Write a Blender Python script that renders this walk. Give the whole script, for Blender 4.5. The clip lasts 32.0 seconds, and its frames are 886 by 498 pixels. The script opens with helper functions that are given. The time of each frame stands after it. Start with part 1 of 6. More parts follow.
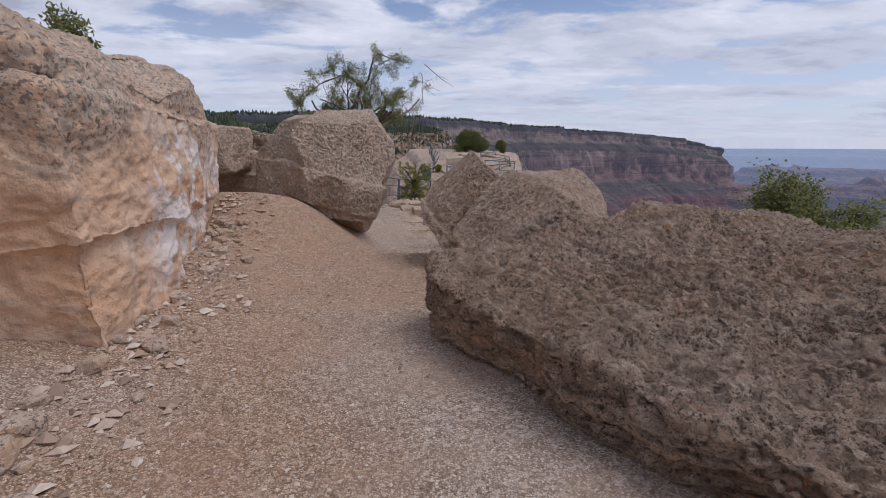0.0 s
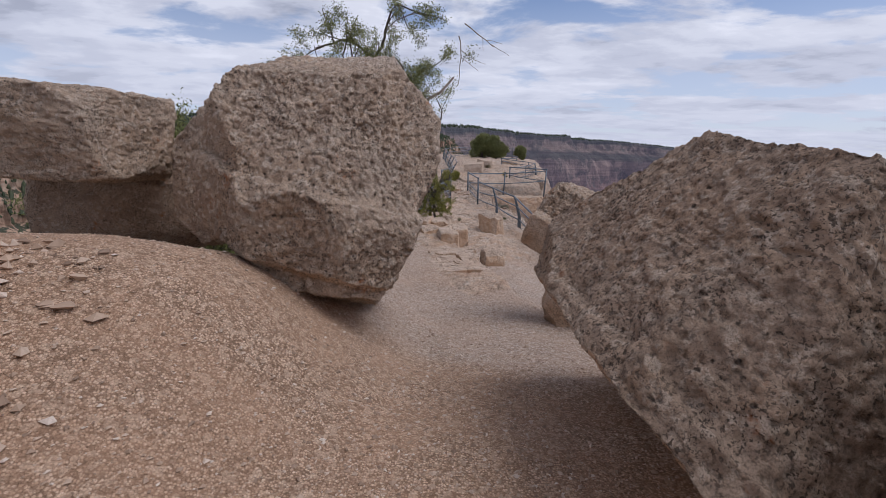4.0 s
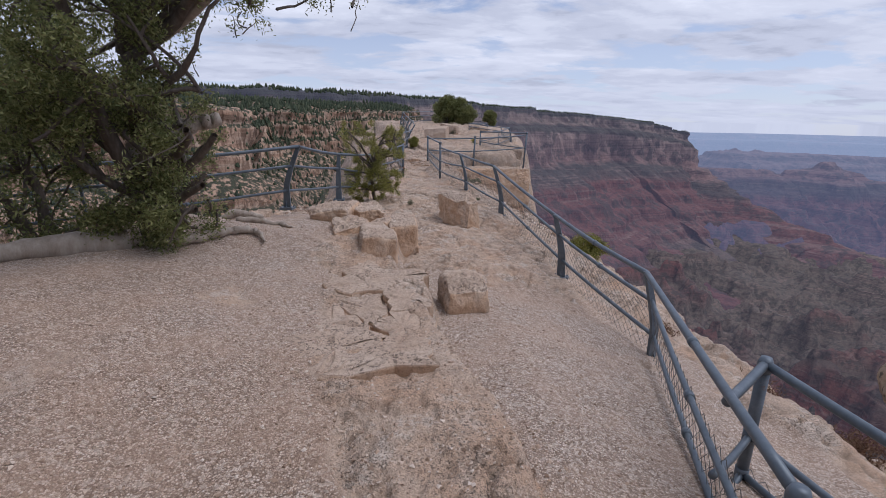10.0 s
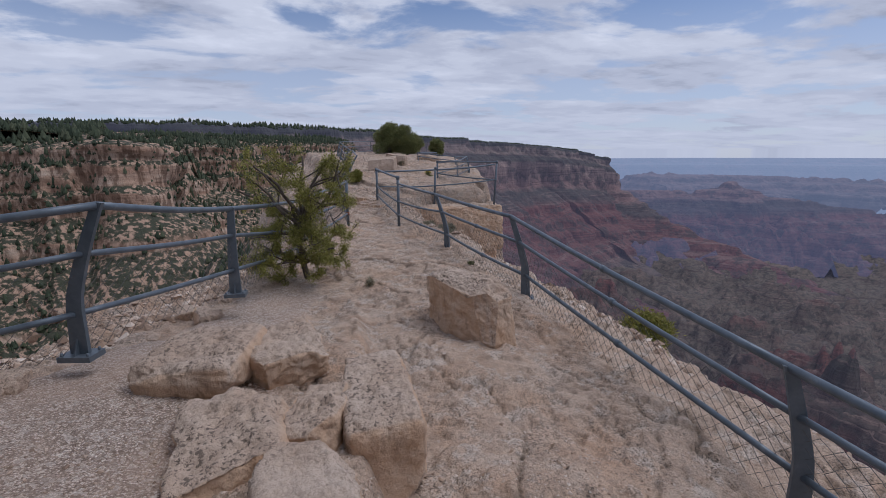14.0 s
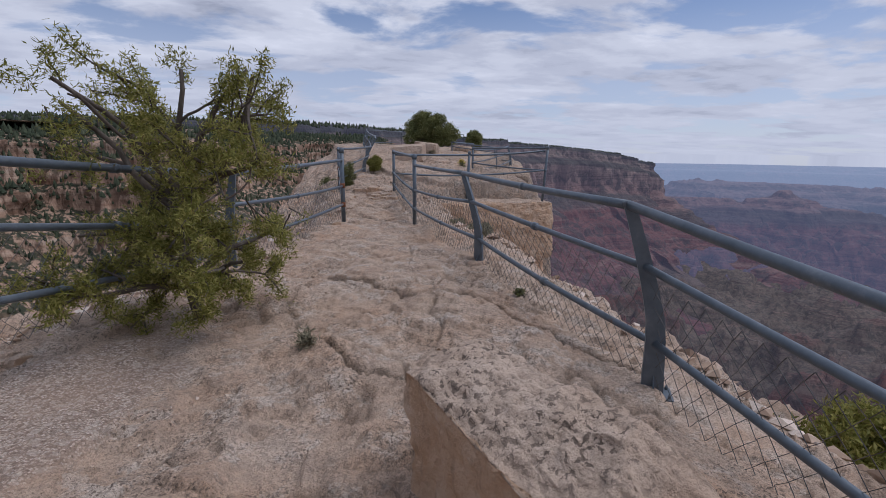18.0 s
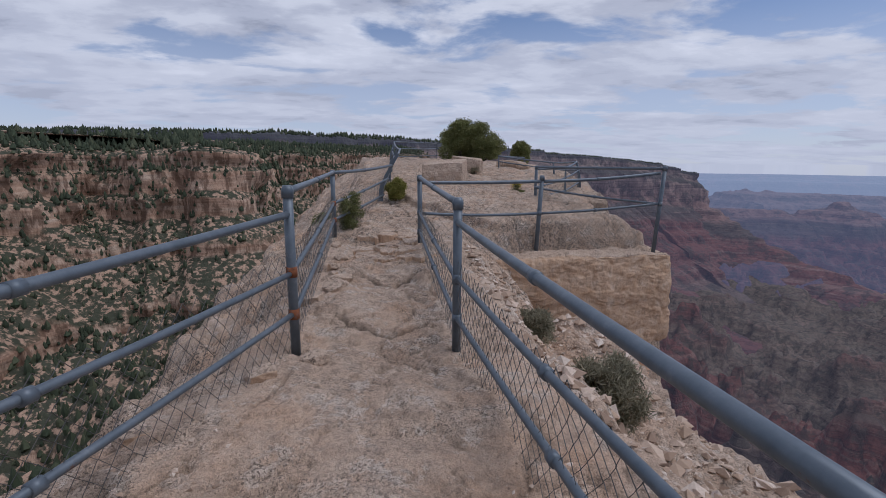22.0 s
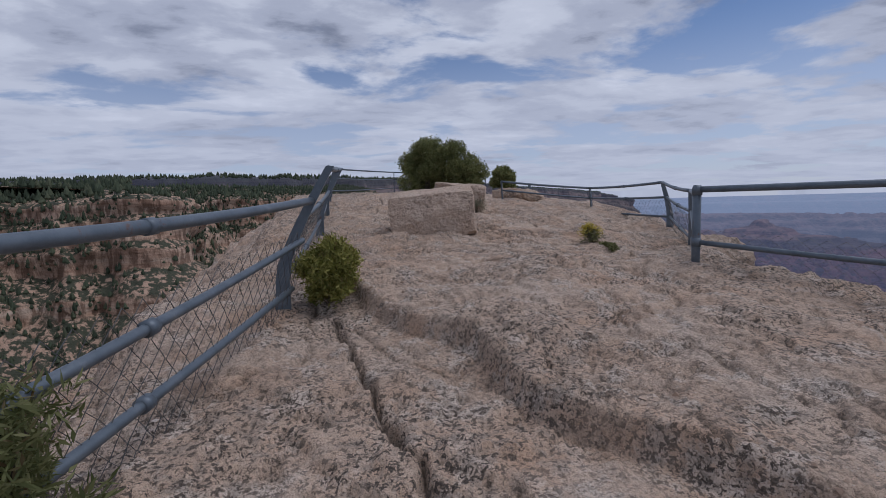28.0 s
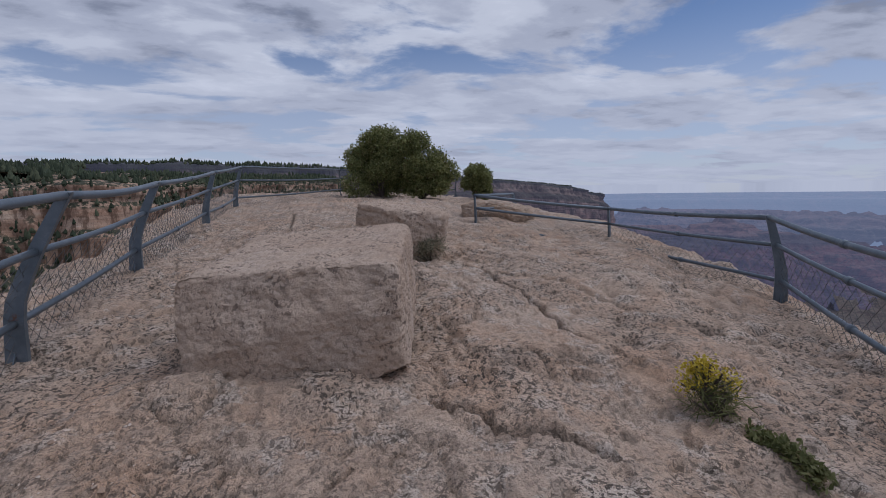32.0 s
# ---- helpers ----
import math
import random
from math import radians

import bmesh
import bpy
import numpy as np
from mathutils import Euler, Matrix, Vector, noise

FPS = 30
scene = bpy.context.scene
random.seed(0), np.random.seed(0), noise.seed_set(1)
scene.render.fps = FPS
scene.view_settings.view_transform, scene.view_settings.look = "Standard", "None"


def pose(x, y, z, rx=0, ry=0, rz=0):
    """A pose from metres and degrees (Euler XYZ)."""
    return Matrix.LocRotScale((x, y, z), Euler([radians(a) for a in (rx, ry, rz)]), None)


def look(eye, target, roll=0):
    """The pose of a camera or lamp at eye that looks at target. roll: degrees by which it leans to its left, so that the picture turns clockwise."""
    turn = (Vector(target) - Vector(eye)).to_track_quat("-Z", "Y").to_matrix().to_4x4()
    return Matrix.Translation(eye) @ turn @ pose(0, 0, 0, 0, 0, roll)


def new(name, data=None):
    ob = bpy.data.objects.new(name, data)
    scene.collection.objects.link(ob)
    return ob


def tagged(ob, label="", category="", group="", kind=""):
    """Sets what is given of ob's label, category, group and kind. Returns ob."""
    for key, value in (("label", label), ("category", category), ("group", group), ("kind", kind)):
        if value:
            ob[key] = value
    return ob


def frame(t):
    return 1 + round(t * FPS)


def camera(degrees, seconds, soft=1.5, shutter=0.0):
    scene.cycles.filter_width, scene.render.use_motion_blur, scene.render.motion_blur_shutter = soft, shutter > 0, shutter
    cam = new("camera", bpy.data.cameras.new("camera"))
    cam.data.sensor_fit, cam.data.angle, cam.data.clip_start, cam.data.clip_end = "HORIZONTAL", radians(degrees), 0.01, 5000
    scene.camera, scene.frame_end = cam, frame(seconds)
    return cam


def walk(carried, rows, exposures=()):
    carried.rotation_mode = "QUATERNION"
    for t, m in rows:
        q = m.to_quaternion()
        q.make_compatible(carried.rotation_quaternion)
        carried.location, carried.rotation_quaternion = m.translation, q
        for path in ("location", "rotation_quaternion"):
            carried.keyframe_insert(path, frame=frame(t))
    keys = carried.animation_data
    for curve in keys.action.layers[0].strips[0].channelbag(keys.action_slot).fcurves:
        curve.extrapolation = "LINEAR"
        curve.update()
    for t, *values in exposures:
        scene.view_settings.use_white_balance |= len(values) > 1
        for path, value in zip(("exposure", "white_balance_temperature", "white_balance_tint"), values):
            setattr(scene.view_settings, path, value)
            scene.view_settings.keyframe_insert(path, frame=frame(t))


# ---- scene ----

# The walk: seconds, eye x, y, z, then yaw to the left, pitch up and roll in degrees.
PATH = [
    (0, 0.000, -0.000, 3.642, 0.78, -13.20, -0.27),
    (0.5, -0.155, 0.655, 3.587, 1.64, -13.00, -0.46),
    (1, -0.255, 1.281, 3.564, 2.22, -12.84, -0.20),
    (1.5, -0.451, 1.912, 3.562, 2.55, -12.63, -0.16),
    (2, -0.631, 2.588, 3.566, 2.68, -12.58, 0.04),
    (2.5, -0.699, 3.152, 3.507, 2.40, -12.45, -0.22),
    (3, -0.807, 3.783, 3.433, 2.29, -12.42, -0.14),
    (3.5, -0.889, 4.435, 3.359, 1.87, -12.29, 0.42),
    (5.5, -1.142, 6.037, 3.528, -1.70, -13.87, 0.46),
    (6, -1.046, 6.596, 3.467, -2.95, -14.48, 0.50),
    (6.5, -0.934, 7.190, 3.362, -3.66, -14.88, 0.55),
    (7, -0.749, 7.676, 3.275, -4.53, -15.15, 0.55),
    (7.5, -0.633, 8.082, 3.142, -5.02, -15.20, 0.60),
    (8, -0.556, 8.629, 3.090, -4.78, -15.22, 0.80),
    (8.5, -0.468, 9.148, 2.971, -4.28, -15.31, 1.02),
    (9, -0.468, 9.744, 2.872, -3.47, -15.44, 0.77),
    (9.5, -0.435, 10.368, 2.742, -3.20, -15.49, 0.82),
    (10, -0.498, 10.939, 2.687, -2.94, -15.58, 0.72),
    (10.5, -0.609, 11.584, 2.634, -2.19, -16.00, 0.59),
    (11, -0.793, 12.273, 2.554, -2.14, -16.11, 0.42),
    (11.5, -0.935, 12.915, 2.516, -2.14, -15.66, -0.04),
    (12, -0.988, 13.606, 2.482, -2.57, -14.81, -0.38),
    (12.5, -1.069, 14.259, 2.517, -3.50, -14.24, -0.60),
    (13, -1.001, 14.882, 2.487, -4.69, -13.50, -0.42),
    (13.5, -0.908, 15.460, 2.557, -7.79, -12.34, -0.63),
    (14, -0.874, 15.889, 2.551, -10.48, -11.91, -0.54),
    (14.5, -0.635, 16.243, 2.367, -15.02, -11.75, -0.40),
    (16.5, 0.023, 17.532, 1.867, -14.82, -12.23, 0.41),
    (17, 0.081, 18.325, 1.738, -10.25, -12.28, 0.21),
    (17.5, 0.024, 19.026, 1.778, -8.08, -12.02, 0.01),
    (18, -0.123, 19.519, 1.931, -6.01, -11.79, 0.56),
    (18.5, -0.217, 20.221, 1.987, -5.66, -11.75, 0.70),
    (19, -0.266, 20.901, 2.040, -5.31, -11.43, 0.50),
    (19.5, -0.232, 21.498, 2.064, -4.73, -11.03, 0.60),
    (20, -0.182, 22.149, 2.152, -4.54, -10.86, 0.61),
    (20.5, -0.151, 22.862, 2.117, -3.92, -10.66, 0.53),
    (21, -0.055, 23.647, 2.129, -3.25, -10.81, 0.54),
    (21.5, -0.006, 24.378, 2.132, -2.46, -10.70, 0.51),
    (22, 0.032, 24.945, 2.196, -1.66, -10.55, 0.36),
    (22.5, 0.078, 25.649, 2.142, -1.51, -10.74, 0.52),
    (23, 0.028, 26.273, 2.133, -1.11, -10.80, 0.66),
    (23.5, -0.068, 26.895, 2.094, -0.82, -10.81, 0.82),
    (24, -0.123, 27.413, 2.074, -0.41, -10.54, 0.88),
    (24.5, -0.129, 28.039, 2.046, 0.23, -9.86, 0.89),
    (26.5, -0.286, 30.638, 2.002, 2.54, -7.32, -1.62),
    (27, -0.385, 31.581, 2.074, 2.33, -6.93, -1.22),
    (27.5, -0.429, 32.365, 2.136, -1.66, -6.59, -1.77),
    (28, -0.390, 32.987, 2.110, -7.77, -6.27, -2.12),
    (28.5, -0.171, 33.528, 2.106, -12.33, -6.75, -1.62),
    (29, 0.022, 34.101, 2.161, -14.04, -6.95, -1.29),
    (29.5, 0.285, 34.676, 2.233, -13.95, -7.66, -0.86),
    (30, 0.503, 35.270, 2.402, -11.74, -8.47, -0.74),
    (30.5, 0.526, 35.788, 2.514, -7.57, -7.95, -0.66),
    (31, 0.595, 36.342, 2.569, -7.19, -7.97, -0.40),
    (31.5, 0.694, 36.942, 2.600, -9.29, -7.73, -0.93),
    (32, 0.822, 37.407, 2.639, -11.12, -7.42, -1.06),
]


def aim(x, y, z, yaw, pitch, roll):
    a, b = radians(yaw), radians(pitch)
    way = Vector((-math.sin(a) * math.cos(b), math.cos(a) * math.cos(b), math.sin(b)))
    return look((x, y, z), Vector((x, y, z)) + way, roll)


cam = camera(87.6, 32.0, soft=0.8)
walk(cam, [(t, aim(*row)) for t, *row in PATH],
     exposures=[(0, 0.0, 5980, 16), (6, 0.1, 6050, 16), (7.4, 0.18, 6000, 16), (8.2, 0.26, 5970, 16), (9.2, 0.12, 5930, 16), (11, 0.08, 5850, 16), (12, 0.07, 5830, 16), (13, -0.04, 5760, 15), (14, -0.2, 5760, 15), (19, -0.13, 5880, 16), (24, -0.27, 5780, 15), (32, -0.40, 5740, 15)])

# ---- sky and sun ----
SUN_AZ, SUN_EL = radians(88), radians(62)   # azimuth to the right of +y
world = bpy.data.worlds.new("sky")
scene.world = world
world.use_nodes = True


def sky_nodes():
    nt = world.node_tree
    nt.nodes.clear()
    N, L = nt.nodes.new, nt.links.new
    out, bg = N("ShaderNodeOutputWorld"), N("ShaderNodeBackground")
    sky = N("ShaderNodeTexSky")
    sky.sky_type, sky.sun_disc = "NISHITA", False
    sky.sun_elevation, sky.sun_rotation, sky.altitude = SUN_EL, SUN_AZ, 2300
    coord, sep = N("ShaderNodeTexCoord"), N("ShaderNodeSeparateXYZ")
    L(coord.outputs["Generated"], sep.inputs[0])

    def math_node(op, a, b):
        m = N("ShaderNodeMath")
        m.operation = op
        for k, v in enumerate((a, b)):
            if isinstance(v, (int, float)):
                m.inputs[k].default_value = v
            else:
                L(v, m.inputs[k])
        return m.outputs[0]

    up = math_node("ADD", math_node("MAXIMUM", sep.outputs[2], 0.0), 0.11)
    flat = N("ShaderNodeCombineXYZ")
    L(math_node("DIVIDE", sep.outputs[0], up), flat.inputs[0])
    L(math_node("DIVIDE", sep.outputs[1], up), flat.inputs[1])

    def cloud(scale, detail, off, stretch):
        mp = N("ShaderNodeMapping")
        mp.inputs["Location"].default_value = off
        mp.inputs["Rotation"].default_value = (0, 0, radians(-18))
        mp.inputs["Scale"].default_value = stretch
        L(flat.outputs[0], mp.inputs[0])
        n = N("ShaderNodeTexNoise")
        n.inputs["Scale"].default_value, n.inputs["Detail"].default_value = scale, detail
        n.inputs["Roughness"].default_value, n.inputs["Distortion"].default_value = 0.56, 0.25
        L(mp.outputs[0], n.inputs["Vector"])
        return n.outputs["Fac"]

    def ramp(fac, stops):
        r = N("ShaderNodeValToRGB")
        r.color_ramp.interpolation = "EASE"
        els = r.color_ramp.elements
        while len(els) < len(stops):
            els.new(0.5)
        for e, (p, c) in zip(els, stops):
            e.position, e.color = p, (*c, 1) if isinstance(c, tuple) else (c, c, c, 1)
        L(fac, r.inputs[0])
        return r.outputs["Color"]

    cover = ramp(cloud(1.05, 12, (3.1, 1.7, 0), (0.9, 1.15, 1)), [(0.40, 0.0), (0.50, 1.0)])
    body = ramp(math_node("ADD", math_node("MULTIPLY", cloud(0.9, 9, (7.3, 2.2, 0), (0.9, 1.3, 1)), 0.72), math_node("MULTIPLY", cloud(3.4, 10, (1.3, 5.2, 0), (1.0, 1.2, 1)), 0.28)),
                [(0.34, (8.9, 9.0, 9.2)), (0.45, (6.9, 7.1, 7.5)), (0.54, (5.0, 5.25, 5.9)), (0.63, (2.6, 2.85, 3.5))])
    mix = N("ShaderNodeMix")
    mix.data_type = "RGBA"
    L(cover, mix.inputs[0])
    L(sky.outputs[0], mix.inputs[6])
    L(body, mix.inputs[7])
    # thick pale air near the horizon
    low = ramp(sep.outputs[2], [(0.0, 1.0), (0.10, 0.75), (0.34, 0.0)])
    air = N("ShaderNodeMix")
    air.data_type = "RGBA"
    fac = math_node("MULTIPLY", low, 0.8)
    L(fac, air.inputs[0])
    L(mix.outputs[2], air.inputs[6])
    air.inputs[7].default_value = (5.8, 6.05, 6.7, 1)
    L(air.outputs[2], bg.inputs[0])
    bg.inputs[1].default_value = 0.1
    L(bg.outputs[0], out.inputs[0])


sky_nodes()
sun = new("sun", bpy.data.lights.new("sun", "SUN"))
sun.data.energy, sun.data.angle, sun.data.color = 1.4, radians(40), (1.0, 0.95, 0.88)
sun.matrix_world = look((60 * math.sin(SUN_AZ), 60 * math.cos(SUN_AZ), 60 * math.tan(SUN_EL)), (0, 0, 0))

# ---- materials ----
def material(name, build, rough=0.9, metal=0.0, spec=0.25):
    m = bpy.data.materials.new(name)
    m.use_nodes = True
    nt = m.node_tree
    b = nt.nodes["Principled BSDF"]
    b.inputs["Roughness"].default_value, b.inputs["Metallic"].default_value = rough, metal
    b.inputs["Specular IOR Level"].default_value = spec
    kit = Kit(nt, b)
    build(kit)
    return m


class Kit:
    """Helpers for node trees."""

    def __init__(self, nt, bsdf):
        self.nt, self.b = nt, bsdf
        self.N, self.L = nt.nodes.new, nt.links.new

    def put(self, node, key, v):
        if isinstance(v, (int, float)):
            node.inputs[key].default_value = v
        elif isinstance(v, tuple):
            node.inputs[key].default_value = (*v, 1) if len(v) == 3 and node.inputs[key].type == "RGBA" else v
        else:
            self.L(v, node.inputs[key])

    def where(self, stretch=(1, 1, 1), local=False):
        if local:
            src = self.N("ShaderNodeTexCoord").outputs["Object"]
        else:
            src = self.N("ShaderNodeNewGeometry").outputs["Position"]
        mp = self.N("ShaderNodeMapping")
        mp.inputs["Scale"].default_value = stretch
        self.L(src, mp.inputs[0])
        return mp.outputs[0]

    def noise(self, scale, detail=6, rough=0.6, at=None, dist=0.0):
        n = self.N("ShaderNodeTexNoise")
        for k, v in (("Scale", scale), ("Detail", detail), ("Roughness", rough), ("Distortion", dist)):
            n.inputs[k].default_value = v
        self.L(at or self.where(), n.inputs["Vector"])
        return n.outputs["Fac"]

    def voronoi(self, scale, at=None, feature="F1", out="Distance", rand=1.0):
        n = self.N("ShaderNodeTexVoronoi")
        n.feature = feature
        n.inputs["Scale"].default_value = scale
        n.inputs["Randomness"].default_value = rand
        self.L(at or self.where(), n.inputs["Vector"])
        return n.outputs[out]

    def ramp(self, fac, stops, ease="LINEAR"):
        r = self.N("ShaderNodeValToRGB")
        r.color_ramp.interpolation = ease
        els = r.color_ramp.elements
        while len(els) < len(stops):
            els.new(0.5)
        for e, (p, c) in zip(els, stops):
            e.position, e.color = p, (*c, 1) if isinstance(c, tuple) else (c, c, c, 1)
        self.L(fac, r.inputs[0])
        return r.outputs["Color"]

    def mix(self, fac, a, b, how="MIX"):
        m = self.N("ShaderNodeMix")
        m.data_type, m.blend_type = "RGBA", how
        self.put(m, 0, fac), self.put(m, 6, a), self.put(m, 7, b)
        return m.outputs[2]

    def math(self, op, a, b=0.0):
        m = self.N("ShaderNodeMath")
        m.operation = op
        self.put(m, 0, a), self.put(m, 1, b)
        return m.outputs[0]

    def attr(self, name):
        a = self.N("ShaderNodeAttribute")
        a.attribute_name = name
        return a.outputs["Fac"]

    def chance(self):
        return self.N("ShaderNodeObjectInfo").outputs["Random"]

    def island(self):
        return self.N("ShaderNodeNewGeometry").outputs["Random Per Island"]

    def color(self, c):
        self.put(self.b, "Base Color", c)

    def bump(self, *pairs):
        last = None
        for h, strength, dist in pairs:
            n = self.N("ShaderNodeBump")
            n.inputs["Strength"].default_value, n.inputs["Distance"].default_value = strength, dist
            self.L(h, n.inputs["Height"])
            if last:
                self.L(last, n.inputs["Normal"])
            last = n.outputs[0]
        self.L(last, self.b.inputs["Normal"])


def build_limestone(k):
    big, mid = k.noise(1.1, 5, 0.6), k.noise(6, 6, 0.65)
    base = k.ramp(big, [(0.3, (0.53, 0.36, 0.24)), (0.5, (0.62, 0.46, 0.335)), (0.7, (0.68, 0.545, 0.43))])
    base = k.mix(k.ramp(mid, [(0.42, 0.0), (0.60, 0.65)]), base, (0.41, 0.30, 0.225))
    base = k.mix(k.ramp(k.noise(16, 5, 0.65), [(0.53, 0.0), (0.58, 0.85)]), base, (0.72, 0.59, 0.47))
    # grey crust of lichen in clouds, then small black cushions that sit in hollows
    dirty = k.math("MULTIPLY", k.ramp(k.noise(1.9, 6, 0.68), [(0.38, 0.15), (0.60, 1.0)]), k.math("ADD", 0.5, k.math("MULTIPLY", k.attr("aged"), 0.5)))
    base = k.mix(k.math("MULTIPLY", dirty, k.ramp(k.noise(10, 6, 0.7), [(0.48, 0.0), (0.60, 0.6)])), base, (0.33, 0.265, 0.21))
    cushion = k.math("MULTIPLY", dirty, k.ramp(k.noise(38, 6, 0.70, dist=0.4), [(0.556, 0.0), (0.578, 1.0)]))
    base = k.mix(cushion, base, (0.075, 0.058, 0.046))
    small = k.math("MULTIPLY", k.ramp(k.noise(2.7, 4, 0.6), [(0.44, 0.2), (0.56, 1.0)]), k.ramp(k.noise(68, 3, 0.62, dist=0.4), [(0.565, 0.0), (0.588, 0.95)]))
    base = k.mix(small, base, (0.12, 0.092, 0.07))
    hole = k.ramp(k.voronoi(17), [(0.17, 1.0), (0.24, 0.0)])
    hole = k.math("MULTIPLY", hole, k.ramp(k.noise(22, 5, 0.65), [(0.50, 0.0), (0.58, 0.9)]))
    base = k.mix(hole, base, (0.08, 0.062, 0.05))
    base = k.mix(k.ramp(k.noise(140, 3, 0.6), [(0.52, 0.0), (0.60, 0.5)]), base, (0.27, 0.205, 0.155))
    orange = k.math("MULTIPLY", k.ramp(k.noise(2.3, 5, 0.7), [(0.62, 0.0), (0.68, 1.0)]), k.ramp(k.noise(22, 4, 0.6), [(0.50, 0.0), (0.56, 0.8)]))
    base = k.mix(orange, base, (0.46, 0.17, 0.06))
    base = k.mix(k.math("MULTIPLY", k.attr("aged"), 0.8), base, (0.56, 0.46, 0.40), "MULTIPLY")
    clean = k.ramp(k.noise(3, 7, 0.68), [(0.3, (0.47, 0.27, 0.15)), (0.5, (0.58, 0.41, 0.285)), (0.72, (0.64, 0.52, 0.42))])
    clean = k.mix(k.ramp(k.noise(20, 6, 0.7), [(0.52, 0.0), (0.62, 0.6)]), clean, (0.30, 0.215, 0.155))
    clean = k.mix(k.ramp(k.noise(72, 4, 0.62, dist=0.3), [(0.560, 0.0), (0.585, 0.9)]), clean, (0.11, 0.095, 0.07))
    base = k.mix(k.math("MULTIPLY", k.attr("fresh"), 0.9), base, clean)
    k.color(base)
    worn = k.math("SUBTRACT", 1.0, k.math("MULTIPLY", k.attr("fresh"), 0.7))
    k.bump((k.noise(7, 7, 0.66), 0.8, 0.055), (k.math("MULTIPLY", k.noise(38, 6, 0.70, dist=0.4), worn), 1.0, -0.026), (k.math("MULTIPLY", hole, worn), 0.9, -0.012), (k.noise(68, 5, 0.65), 0.9, -0.012))


def build_whitewashed(k):
    big = k.noise(1.1, 6, 0.6)
    base = k.ramp(big, [(0.28, (0.66, 0.385, 0.225)), (0.5, (0.71, 0.475, 0.315)), (0.72, (0.71, 0.56, 0.435))])
    base = k.mix(k.ramp(k.noise(8, 5, 0.6), [(0.5, 0.0), (0.68, 0.6)]), base, (0.42, 0.285, 0.19))
    base = k.mix(k.ramp(k.noise(3.0, 4, 0.6, k.where((1, 1, 2.5))), [(0.58, 0.0), (0.66, 0.5)]), base, (0.33, 0.27, 0.225))
    white = k.math("MULTIPLY", k.attr("white"), k.ramp(k.noise(3.0, 6, 0.62, k.where((1.5, 1.5, 0.7))), [(0.48, 0.0), (0.54, 1.0)]))
    base = k.mix(k.math("MULTIPLY", white, 0.8), base, (0.80, 0.75, 0.71))
    grey = k.math("MULTIPLY", k.attr("grey"), k.ramp(k.noise(14, 5, 0.65), [(0.36, 0.15), (0.60, 0.9)]))
    base = k.mix(grey, base, (0.36, 0.295, 0.235))
    base = k.mix(k.math("MULTIPLY", k.attr("grey"), k.ramp(k.noise(30, 4, 0.6), [(0.53, 0.0), (0.59, 0.85)])), base, (0.14, 0.115, 0.095))
    base = k.mix(k.ramp(k.noise(42, 4, 0.62), [(0.60, 0.0), (0.66, 0.55)]), base, (0.34, 0.22, 0.15))
    k.color(base)
    k.bump((k.noise(5, 5, 0.55), 0.9, 0.05), (k.noise(26, 4, 0.6), 0.9, 0.012), (k.noise(80, 3, 0.6), 0.8, 0.004))


